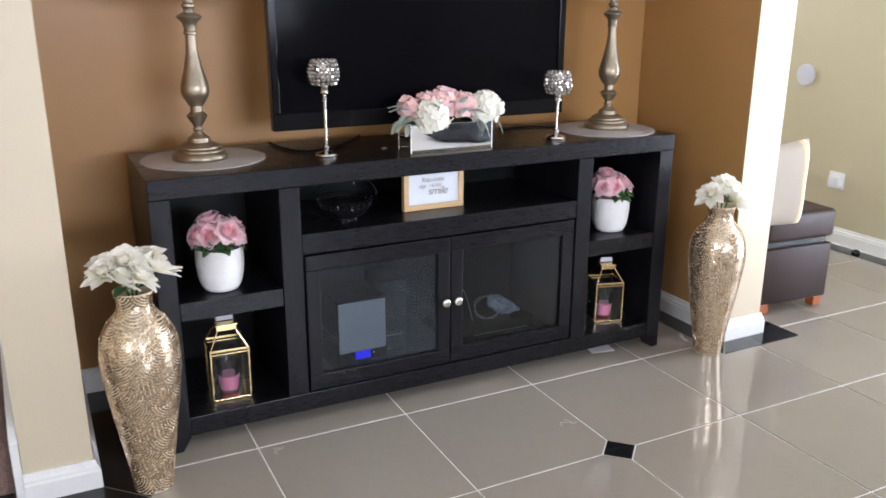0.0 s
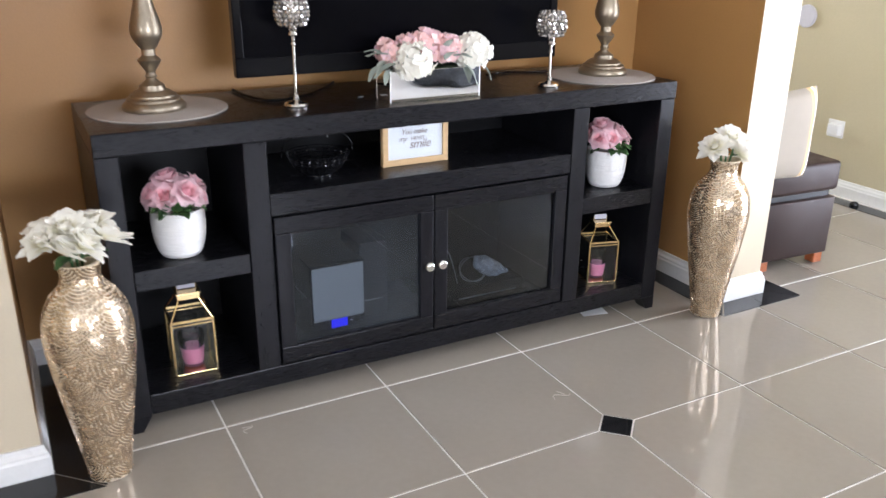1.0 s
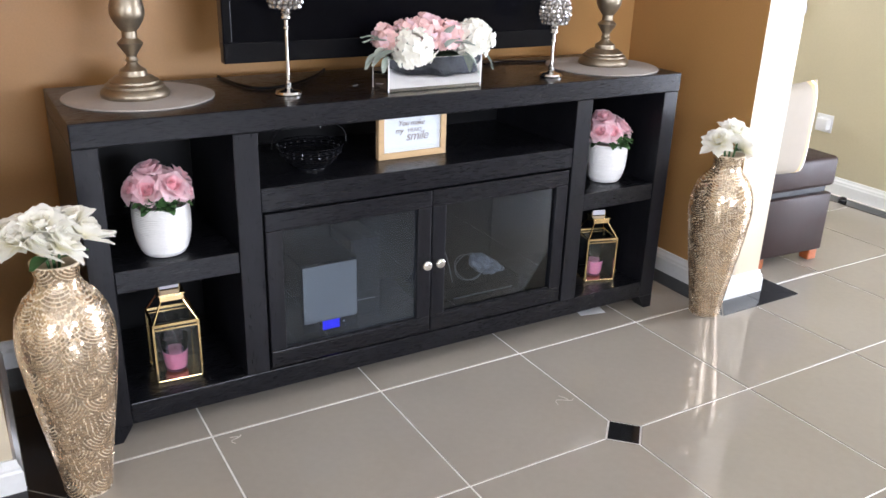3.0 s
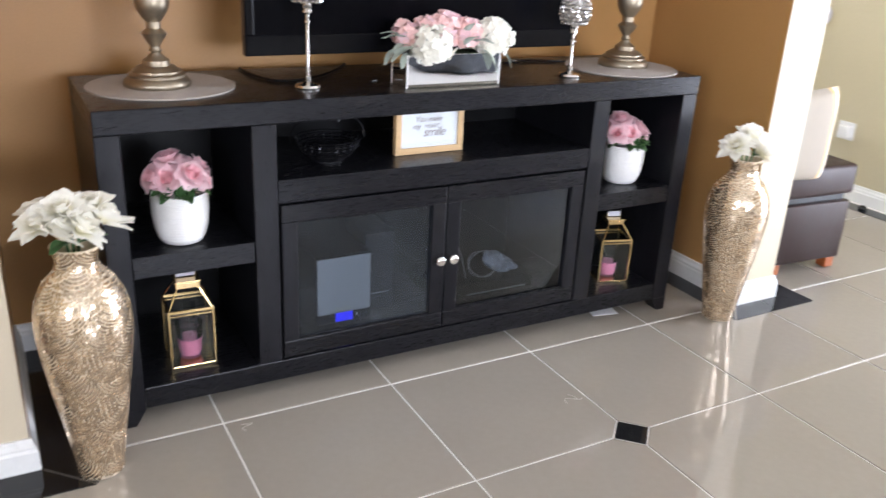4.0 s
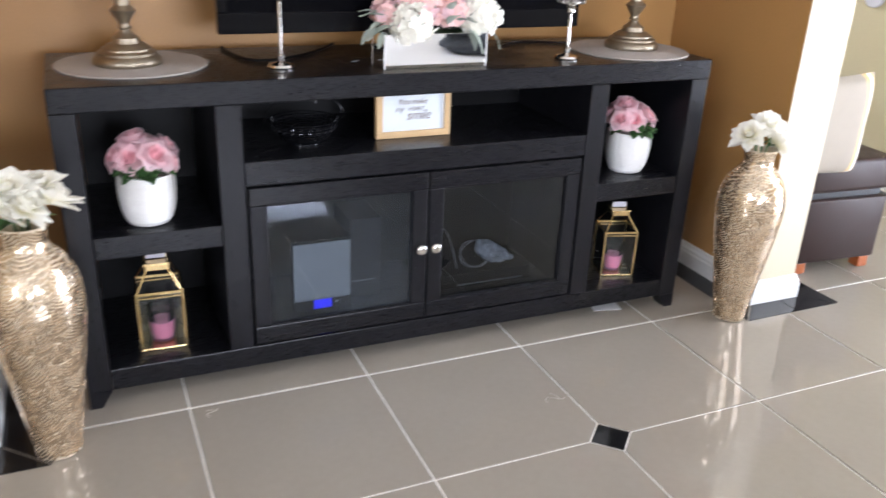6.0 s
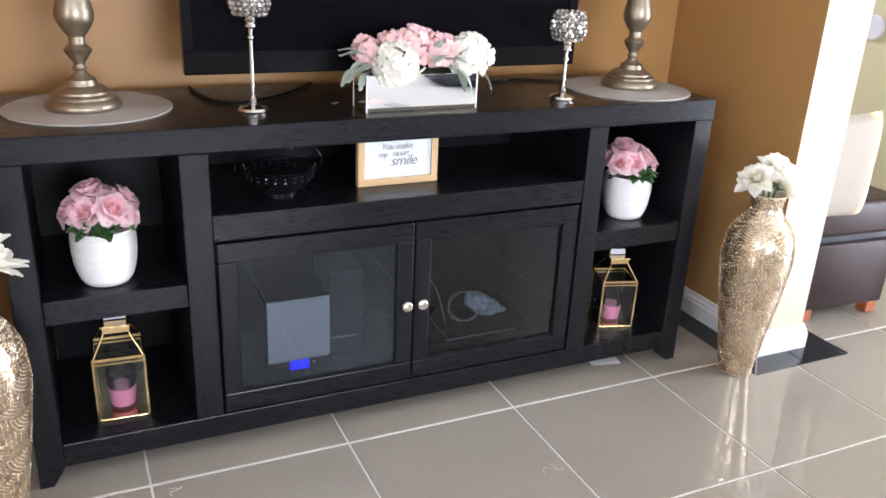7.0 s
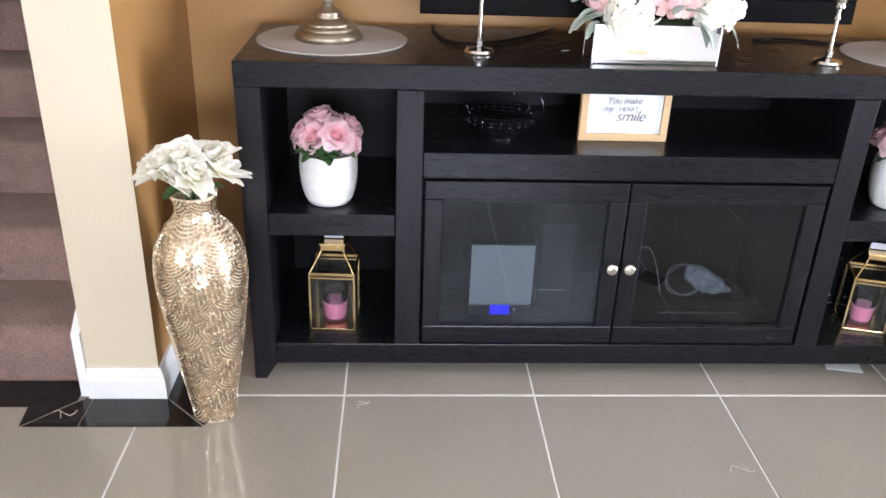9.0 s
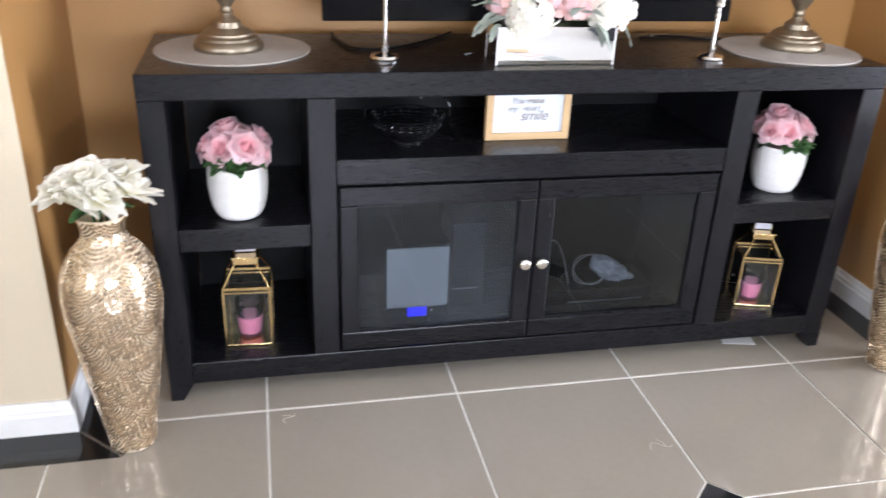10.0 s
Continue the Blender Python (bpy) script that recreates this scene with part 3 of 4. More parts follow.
# ---- flowers ----
def petal_mesh(name, length, width, cup, curl, material, frill=0.0, n=5, tip=0.38):
    """One petal that starts at the origin and grows along +y, hollow side up."""
    bm = nb()
    g = []
    for i in range(n + 1):
        t = i / n
        w = width * math.sin(math.pi * (0.1 + 0.83 * t)) ** tip
        row = []
        for j in range(n + 1):
            s = j / n * 2 - 1
            z = cup * s * s * w + curl * t * t * length + frill * math.sin(5 * s + 3 * t) * t * t * length
            row.append(bm.verts.new((s * w / 2 * (1 + 0.06 * math.sin(7 * t)), t * length * (1 - 0.10 * s * s), z)))
        g.append(row)
    for i in range(n):
        for j in range(n):
            bm.faces.new((g[i][j], g[i][j + 1], g[i + 1][j + 1], g[i + 1][j]))
    return bm


def rolled_petal(length, width, cup, roll, material, wave=0.05, point=0.55, n=7):
    """One petal along +y: hollow side up, its rim wavy and rolled back."""
    bm = nb()
    g = []
    for i in range(n + 1):
        t = i / n
        w = width * (math.sin(math.pi * (0.07 + 0.86 * t ** 1.25)) ** point)
        row = []
        for j in range(n + 1):
            u = j / n * 2 - 1
            z = cup * u * u * w * (1 - 0.5 * t) + cup * length * 0.5 * t * t - roll * length * max(0, t - 0.55) ** 2 * 2.2
            z += wave * length * t * t * math.sin(4.3 * u + 1.7 * length * 100)
            row.append(bm.verts.new((u * w / 2, t * length * (1 - 0.13 * u * u * t), z)))
        g.append(row)
    for i in range(n):
        for j in range(n):
            bm.faces.new((g[i][j], g[i][j + 1], g[i + 1][j + 1], g[i + 1][j]))
    return mesh_of("petal", bm, material, True)


def bud_mesh(name, r, height, material, turns=2.6):
    """The rolled heart of a flower: one sheet wound into a spiral."""
    bm = nb()
    k = 44
    low, mid, hi = [], [], []
    for i in range(k + 1):
        a = 2 * math.pi * turns * i / k
        q = r * (0.12 + 0.88 * i / k)
        c, sn = math.cos(a), math.sin(a)
        h = height * (1 - 0.25 * i / k + 0.06 * math.sin(2.3 * a))
        low.append(bm.verts.new((q * 0.45 * c, q * 0.45 * sn, 0)))
        mid.append(bm.verts.new((q * 0.95 * c, q * 0.95 * sn, h * 0.6)))
        hi.append(bm.verts.new((q * 0.9 * c, q * 0.9 * sn, h)))
    for i in range(k):
        bm.faces.new((low[i], low[i + 1], mid[i + 1], mid[i]))
        bm.faces.new((mid[i], mid[i + 1], hi[i + 1], hi[i]))
    return mesh_of(name, bm, material, True)


def flower_head(name, heart, rings, parent, m, seed):
    """A head: its wound heart with each petal as a part. rings: (mesh, count, lift, how far out, height)."""
    rj = random.Random(seed)
    head = same(name, heart, parent, m)
    for k, (me, cnt, lift, out, up) in enumerate(rings):
        for i in range(cnt):
            a = 360 * (i + 0.5 * (k % 2)) / cnt + rj.uniform(-10, 10)
            same("petal", me, head, pose(0, 0, 0, 0, 0, a) @ pose(0, out * K, up * K, lift + rj.uniform(-7, 7), 0, 0) @ Matrix.Scale(rj.uniform(0.9, 1.08), 4))
    return head


ROSEC = bud_mesh("rose", 0.0115, 0.023, ROSEH, 3.4)
RP = [rolled_petal(0.034, 0.040, 0.28, 0.75, PETALP, 0.035), rolled_petal(0.029, 0.036, 0.34, 0.55, PETALP, 0.03), rolled_petal(0.025, 0.029, 0.40, 0.35, ROSEH, 0.02)]
ROSE = [(RP[0], 5, 20, 0.003, 0.0), (RP[1], 5, 44, 0.004, 0.001), (RP[2], 4, 66, 0.0045, 0.001)]
WHITEC = bud_mesh("flower", 0.013, 0.026, PETALV, 2.4)
WP = [rolled_petal(0.061, 0.036, 0.22, 0.14, PETALV, 0.03, 0.62), rolled_petal(0.050, 0.047, 0.32, 0.30, PETALV, 0.05, 0.45), rolled_petal(0.042, 0.042, 0.42, 0.26, PETALV, 0.05, 0.45), rolled_petal(0.034, 0.032, 0.5, 0.2, PETALV, 0.06)]
WHITE = [(WP[0], 7, 8, 0.004, 0.0), (WP[1], 6, 26, 0.004, 0.002), (WP[2], 5, 46, 0.004, 0.003), (WP[3], 4, 64, 0.004, 0.003)]
STAR = [(WP[0], 9, 10, 0.004, 0.0), (WP[0], 7, 32, 0.004, 0.002), (WP[3], 5, 58, 0.004, 0.003)]


def leaf_mesh(name, material, ln=0.04, wd=0.022):
    return mesh_of(name, petal_mesh(name, ln, wd, 0.25, -0.35, material, 0.03, 5, 0.8), material, True)


GREEN = leaf_mesh("leaf", LEAF, 0.042, 0.03)


def potted_roses(x, y, z, turn, tall):
    p = thing("potted_roses", x, y, z, "pink artificial roses in a ribbed white ceramic pot", "flower pot", "potted roses", turn)
    out = smooth_profile([(0.041, 0.0), (0.050, 0.006), (0.0605, 0.035), (0.0652, 0.07), (0.0655, 0.10), (0.0635, 0.122)], 26)
    out = [(r + 0.0010 * math.cos(2 * math.pi * h / 0.0044) * (1 if 0.012 < h < 0.118 else 0), h) for r, h in out]
    part("pot", lathe(nb(), [(0.001, 0.0)] + out + [(0.060, 0.122), (0.058, 0.10), (0.001, 0.098)], 44), CERAMIC, p, "ribbed white ceramic pot", True)
    rj = random.Random(int(100 * x) + 90)
    for i, (a, b, c, size) in enumerate(((-0.027, -0.026, 0.158, 1.12), (0.021, -0.030, 0.164, 1.22), (-0.016, 0.012, 0.192, 1.12), (-0.056, -0.004, 0.160, 0.98), (0.050, -0.018, 0.146, 0.95), (0.046, 0.014, 0.172, 1.05), (-0.034, 0.042, 0.166, 1.05), (0.018, 0.046, 0.168, 1.05))):
        a, b, c, size = 1.1 * a, 1.1 * b, 0.122 + 1.1 * (c - 0.122), 1.1 * size
        d = (Vector((a, b, c)) - Vector((0, 0.012, 0.118 if i != 4 else 0.135))).normalized()
        at = Vector((a, b, c * tall)) - d * 0.012
        flower_head("rose", ROSEC, ROSE, p, Matrix.Translation(at * K) @ d.to_track_quat("Z", "Y").to_matrix().to_4x4() @ pose(0, 0, 0, 0, 0, rj.uniform(0, 360)) @ Matrix.Scale(size, 4), i + int(50 * abs(x)))
    rj = random.Random(int(100 * x) + 60)
    for a, b, c in ((-0.014, 24, 35), (0.012, -20, 48), (0.0, 0, 66), (-0.024, 50, 20), (0.024, -45, 24), (0.004, 8, 15), (-0.004, -10, 88)):
        same("leaf", GREEN, p, pose(0, 0, 0, 0, 0, -turn) @ place(a, -0.056, 0.121, c, 0, 180 + b, 0.85))
    for i in range(19):
        a = rj.uniform(0, 2 * math.pi) if i > 12 else rj.uniform(-2.4, -0.6)
        r = rj.uniform(0.03, 0.05)
        same("leaf", GREEN, p, place(r * math.cos(a), r * math.sin(a), rj.uniform(0.120, 0.140), rj.uniform(-10, 45), rj.uniform(-25, 25), math.degrees(a) - 90, rj.uniform(0.75, 1.0)))


potted_roses(-0.036, 0.158, 0.4375, 0, 1.0)
potted_roses(1.325, 0.175, 0.4375, 22, 1.0)


# ---- lanterns ----
def lantern(x, y, turn, size=1.0):
    l = thing("lantern", x, y, 0.0995, "gold framed glass lantern with a pink candle", "lantern", "gold lanterns", turn)
    W, H, R, CAP = 0.0535, 0.158, 0.207, 0.223
    b = 0.0024
    part("base", box(nb(), -W, W, -W, W, 0, 0.006, 0.001), BRASS, l)
    for sx in (-1, 1):
        for sy in (-1, 1):
            part("corner_bar", box(nb(), sx * W - b, sx * W + b, sy * W - b, sy * W + b, 0.006, H), BRASS, l)
            part("roof_bar", tube(nb(), [(sx * W, sy * W, H), (sx * 0.027, sy * 0.027, R)], 0.0026, 6), BRASS, l)
    for s in (-1, 1):
        part("rail", box(nb(), -W + b, W - b, s * W - b, s * W + b, H - 0.004, H + 0.003), BRASS, l)
        part("rail", box(nb(), s * W - b, s * W + b, -W - b, W + b, H - 0.004, H + 0.003), BRASS, l)
        part("rail", box(nb(), -W + b, W - b, s * W - b * 0.8, s * W + b * 0.8, H - 0.013, H - 0.0095), BRASS, l)
    for s in (-1, 1):
        for bm in (box(nb(), -W + b, W - b, s * (W - 0.001) - 0.0006, s * (W - 0.001) + 0.0006, 0.0065, H - 0.0045), box(nb(), s * (W - 0.001) - 0.0006, s * (W - 0.001) + 0.0006, -W + b, W - b, 0.0065, H - 0.0045)):
            g = part("glass_pane", bm, GLASS, l)
            g.visible_shadow = False
    part("cap", box(nb(), -0.029, 0.029, -0.029, 0.029, R, CAP, 0.0015), BRASS, l)
    part("cap_plate", box(nb(), -0.032, 0.032, -0.032, 0.032, CAP, CAP + 0.004, 0.001), BRASS, l)
    for sx in (-1, 1):
        part("handle_post", tube(nb(), [(sx * 0.024, 0, CAP + 0.0035), (sx * 0.024, 0, CAP + 0.019), (sx * 0.021, 0, CAP + 0.023)], 0.0016, 6), CHROME, l)
    part("handle", box(nb(), -0.0225, 0.0225, -0.0012, 0.0012, CAP + 0.006, CAP + 0.024, 0.001), LAVENDER, l, "flat pale metal strap handle")
    part("candle", lathe(nb(), [(0.024, 0.014), (0.0275, 0.020), (0.0305, 0.060), (0.028, 0.0615), (0.003, 0.0605)], 32), WAX, l, "pink wax candle", True)
    cup = [(0.0255, 0.0075), (0.0285, 0.018), (0.0345, 0.100)]
    g = part("candle_glass", lathe(nb(), [(0.001, 0.0075)] + cup + [(0.0333, 0.100), (0.0312, 0.0617)], 32, caps=False), GLASS, l, "clear votive glass", True)
    g.visible_shadow = False
    l.matrix_basis = l.matrix_basis @ Matrix.Scale(size, 4)
    part("wick", tube(nb(), [(0, 0, 0.060), (0.001, 0, 0.068)], 0.0008, 5), INK, l)


lantern(-0.031, 0.185, -3)
lantern(1.333, 0.187, -16, 0.93)

# ---- mirrored flower box ----
fb = thing("mirrored_flower_box", 0.671, 0.117, ZT, "mirrored planter box with white and pink artificial hydrangeas", "planter")
BW, BD, BH = 0.137, 0.090, 0.083
for bm, nm in ((box(nb(), -BW, BW, 0, 0.004, 0.001, BH, 0.0008), "mirror_panel"), (box(nb(), -BW, BW, BD - 0.004, BD, 0.001, BH, 0.0008), "mirror_panel"), (box(nb(), -BW, -BW + 0.004, 0.0045, BD - 0.0045, 0.001, BH, 0.0008), "mirror_panel"), (box(nb(), BW - 0.004, BW, 0.0045, BD - 0.0045, 0.001, BH, 0.0008), "mirror_panel")):
    part(nm, bm, MIRROR, fb)
for a, b in ((-BW, 0), (BW - 0.002, 0), (-BW, BD - 0.002), (BW - 0.002, BD - 0.002)):
    part("glass_edge", box(nb(), a - 0.0006, a + 0.0026, b - 0.0006, b + 0.0026, 0.0005, BH + 0.0006), PLASTIC, fb, "bright ground glass edge")
part("soil_foam", box(nb(), -BW + 0.005, BW - 0.005, 0.005, BD - 0.005, 0, BH - 0.02), LEAF, fb)


def floret_mesh(material, r, seed):
    """Four round petals and a small eye."""
    rj = random.Random(seed)
    bm = nb()
    for k in range(4):
        a0 = math.pi / 2 * k + rj.uniform(-0.12, 0.12)
        lift, n = rj.uniform(0.05, 0.3), 5
        g = []
        for i in range(n + 1):
            t = i / n
            w = r * 0.98 * math.sin(math.pi * (0.08 + 0.84 * t ** 1.1)) ** 0.55
            row = []
            for q in range(n + 1):
                u = q / n * 2 - 1
                x, y = u * w / 2, r * t * (1 - 0.12 * u * u * t)
                z = lift * y + 0.18 * r * u * u * t - 0.35 * r * max(0, t - 0.6) ** 2 + 0.05 * r * math.sin(3 * u + k)
                row.append(bm.verts.new((x * math.cos(a0) - y * math.sin(a0), x * math.sin(a0) + y * math.cos(a0), z + 0.0004 * k)))
            g.append(row)
        for i in range(n):
            for q in range(n):
                bm.faces.new((g[i][q], g[i][q + 1], g[i + 1][q + 1], g[i + 1][q]))
    return mesh_of("floret", bm, material, True)


def core_mesh(r):
    bm = nb()
    bmesh.ops.create_icosphere(bm, subdivisions=2, radius=r)
    return mesh_of("hydrangea", bm, SAGE, True)


FLORETS = {"white": [floret_mesh(PETALW, 0.0215, k) for k in (1, 2, 3)], "tan": [floret_mesh(THREAD, 0.016, k) for k in (7, 8, 9)], "pink": [floret_mesh(PETALC, 0.0195, k) for k in (4, 5)] + [floret_mesh(PETALP, 0.019, 6)]}
CORE = core_mesh(0.030)


def hydrangea(kind, a, b, c, size, seed, cnt=34):
    """A round head of florets, uneven in depth."""
    rj = random.Random(seed)
    head = same("hydrangea", CORE, fb, place(a, b, c, s=size))
    for i in range(cnt):
        z = 1 - 1.6 * (i + 0.5) / cnt
        t = i * 2.39996 + rj.uniform(-0.15, 0.15)
        q = math.sqrt(max(1 - z * z, 0))
        d = Vector((q * math.cos(t), q * math.sin(t), z))
        rot = (d + Vector((rj.gauss(0, 0.16), rj.gauss(0, 0.16), rj.gauss(0, 0.16)))).to_track_quat("Z", "Y").to_matrix().to_4x4()
        same("floret", FLORETS[kind][i % 3], head, Matrix.Translation(d * 0.043 * K * rj.uniform(0.82, 1.10)) @ rot @ pose(0, 0, 0, 0, 0, rj.uniform(0, 90)) @ Matrix.Scale(rj.uniform(0.85, 1.1), 4))


for n, (kind, a, b, c, size) in enumerate((("white", -0.066, 0.0, 0.102, 1.06), ("white", 0.128, 0.03, 0.114, 1.08), ("pink", -0.012, 0.05, 0.138, 0.92), ("pink", 0.050, 0.035, 0.128, 0.86), ("pink", -0.108, 0.055, 0.122, 0.86), ("pink", 0.02, 0.072, 0.132, 0.95), ("pink", -0.058, 0.06, 0.134, 0.76), ("pink", 0.078, 0.062, 0.126, 0.78), ("tan", -0.086, 0.03, 0.128, 0.55))):
    hydrangea(kind, a, b, c, size, 11 + n)
SAGEL = leaf_mesh("leaf", SAGE, 0.072, 0.032)
for a, b, c, rx, ry, rz, s in ((-0.115, 0.01, 0.10, -5, 0, 95, 1.0), (-0.12, 0.03, 0.12, 20, 0, 70, 0.9), (-0.125, 0.02, 0.085, -20, 0, 130, 0.7), (0.03, 0.0, 0.105, 48, 0, 185, 0.8), (0.055, 0.006, 0.11, 25, 0, 200, 0.9), (0.085, 0.0, 0.09, -35, 0, 235, 0.9), (0.15, 0.02, 0.085, -35, 0, 250, 0.75), (0.0, 0.06, 0.14, 40, 0, 20, 0.8), (-0.14, 0.05, 0.09, -15, 0, 110, 0.8), (-0.135, 0.045, 0.125, 25, 0, 60, 0.7), (-0.128, 0.03, 0.105, 5, 0, 118, 0.75), (0.035, 0.01, 0.128, 60, 0, 175, 0.75)):
    same("leaf", SAGEL, fb, place(a, b, c, rx, ry, rz, s))

# ---- picture frame with its saying ----
pf = thing("picture_frame", 0.640, 0.178, 0.5870, "blond wood picture frame with a handwritten-style saying", "picture frame")
FW, FH = 0.103, 0.150
for a, b, c, d in ((-FW, FW, 0, 0.017), (-FW, FW, FH - 0.017, FH), (-FW, -FW + 0.017, 0.017, FH - 0.017), (FW - 0.017, FW, 0.017, FH - 0.017)):
    part("frame_bar", box(nb(), a, b, 0, 0.018, c, d, 0.0012), PINE, pf)
part("print", box(nb(), -FW + 0.017, FW - 0.017, 0.006, 0.010, 0.017, FH - 0.017), PAPER, pf, "white print with brown lettering")


def lettering(text, size, x, z, parent, shear=0.3):
    cu = bpy.data.curves.new("lettering", "FONT")
    cu.body, cu.size, cu.align_x, cu.shear, cu.extrude = text, size * K, "CENTER", shear, 0.0002
    cu.offset, cu.space_character = -0.0003 if size > 0.03 else -0.00015, 0.92
    ob = new("lettering", cu)
    me = bpy.data.meshes.new_from_object(ob.evaluated_get(bpy.context.evaluated_depsgraph_get()))
    bpy.data.objects.remove(ob)
    me.materials.clear()
    me.materials.append(INK)
    same("lettering", me, parent, pose(x * K, 0.0052 * K, z * K, 90, 0, 0))


lettering("You make", 0.0215, -0.004, 0.087, pf)
lettering("my", 0.021, -0.040, 0.068, pf)
lettering("HEART", 0.0150, 0.008, 0.069, pf, 0.0)
lettering("smile", 0.036, 0.014, 0.046, pf)
g = part("glass_pane", box(nb(), -FW + 0.0165, FW - 0.0165, 0.0028, 0.0040, 0.0165, FH - 0.0165), GLASS, pf)
g.visible_shadow = False

# ---- wire bowl ----
wb = thing("wire_bowl", 0.355, 0.205, 0.5870, "black glass bead bowl with an arched wire handle", "bowl")
def bowl_r(i):
    return 0.040 + 0.046 * math.sqrt(i / 8)


for i in range(9):
    z, r = 0.006 + 0.0068 * i, bowl_r(i)
    part("wire", tube(nb(), [(r * math.cos(a), r * 0.95 * math.sin(a), z) for a in [k * 2 * math.pi / 40 for k in range(40)]], 0.0016, 6, True), BEZEL, wb)
for k in range(12):
    a = k * math.pi / 6
    part("rib", tube(nb(), [(bowl_r(i) * math.cos(a), 0.95 * bowl_r(i) * math.sin(a), 0.006 + 0.0068 * i) for i in range(9)], 0.0014, 6), BEZEL, wb)
part("handle", tube(nb(), [(-0.101 * math.cos(a), 0, 0.056 + 0.062 * math.sin(a) ** 0.7) for a in [i * math.pi / 24 for i in range(25)]], 0.0012, 6), GLOSSB, wb)
part("grip", tube(nb(), [(0.03, 0, 0.098), (0.03, 0, 0.117)], 0.0013, 6), BULB, wb, "short bright wire hook")
bead = nb()
bmesh.ops.create_icosphere(bead, subdivisions=1, radius=0.0065)
bead_me = mesh_of("bead", bead, BEADG)
rj = random.Random(21)
for k in range(46):
    a = k * 2 * math.pi / 23
    same("bead", bead_me, wb, place(0.078 * math.cos(a), 0.074 * math.sin(a), 0.040 + 0.009 * (k // 23), rj.uniform(0, 180), rj.uniform(0, 180), 0, 0.55))
part("floor", lathe(nb(), [(0.001, 0.0), (0.041, 0.0), (0.041, 0.004), (0.001, 0.004)], 32), GLOSSB, wb)

# ---- mosaic floor vases ----
VPROF = [(0.0475, 0.0), (0.050, 0.03), (0.058, 0.085), (0.068, 0.15), (0.078, 0.215), (0.087, 0.28), (0.0935, 0.335), (0.0945, 0.375), (0.088, 0.42), (0.070, 0.458), (0.0495, 0.481), (0.0405, 0.50), (0.0415, 0.52), (0.048, 0.54)]
VP = smooth_profile(VPROF, 5)


def vase_at(h):
    for (r0, z0), (r1, z1) in zip(VP, VP[1:]):
        if z0 <= h <= z1:
            t = (h - z0) / (z1 - z0)
            return r0 + (r1 - r0) * t, (r1 - r0) / (z1 - z0)
    return VP[-1][0], 0


def mosaic_mesh(seed):
    """Small mirror pieces laid in overlapping fans of hanging concentric arcs."""
    rj = random.Random(seed)
    bm = nb()
    RING = 0.0068
    R = 10 * RING
    fans = []
    row, z = 0, 0.02
    while z < 0.60:
        r, _ = vase_at(min(z, 0.54))
        n = max(3, round(2 * math.pi * r / (R * 1.5)))
        for k in range(n):
            fans.append((row, 2 * math.pi * (k + 0.5 * (row % 2)) / n + rj.uniform(-0.12, 0.12), z + rj.uniform(-0.008, 0.008)))
        row, z = row + 1, z + R * 0.62
    def owner(a, h):
        r, _ = vase_at(max(0, min(h, 0.54)))
        for f in reversed(fans):
            d = (a - f[1] + math.pi) % (2 * math.pi) - math.pi
            if (d * r) ** 2 + (h - f[2]) ** 2 < (R - RING * 0.25) ** 2:
                return f
        return None
    for f in fans:
        for q in range(10):
            rad = RING * (q + 0.5)
            cnt = max(4, int(2 * math.pi * rad / 0.0098))
            for k in range(cnt):
                th = 2 * math.pi * (k + rj.uniform(-0.1, 0.1)) / cnt
                h = f[2] + rad * math.sin(th)
                if not 0.004 < h < 0.536:
                    continue
                r, slope = vase_at(h)
                a = f[1] + rad * math.cos(th) / r
                if owner(a, h) is not f:
                    continue
                nrm = Vector((math.cos(a), math.sin(a), -slope)).normalized()
                tang = Vector((-math.sin(a), math.cos(a), 0))
                up = nrm.cross(tang)
                radial = (tang * math.cos(th) + up * math.sin(th)).normalized()
                along = nrm.cross(radial)
                tilt = Vector((rj.gauss(0, 0.04), rj.gauss(0, 0.04), rj.gauss(0, 0.04)))
                nn = (nrm + tilt).normalized()
                c = Vector((r * math.cos(a), r * math.sin(a), h))
                w, ln = RING * 0.43, min(0.0050, math.pi * rad / cnt * 0.98) * rj.uniform(0.9, 1.0)
                top, low = [], []
                for s, t in ((-1, -1), (1, -1), (1, 1), (-1, 1)):
                    p = c + radial * s * w + along * t * ln
                    low.append(bm.verts.new(p - nrm * 0.0004))
                    d = radial * s * w * 0.9 + along * t * ln * 0.9
                    top.append(bm.verts.new(c + d - nn * d.dot(nn) + nrm * 0.0019))
                bm.faces.new(top)
                for i in range(4):
                    bm.faces.new((low[i], low[(i + 1) % 4], top[(i + 1) % 4], top[i]))
    return bm


SHELL = mesh_of("body", lathe(nb(), [(0.001, 0.0)] + VP + [(0.0445, 0.54), (0.038, 0.515), (0.037, 0.50), (0.001, 0.495)], 56), MORTAR, True)
MOS = mesh_of("mosaic", mosaic_mesh(3), MOSAIC)


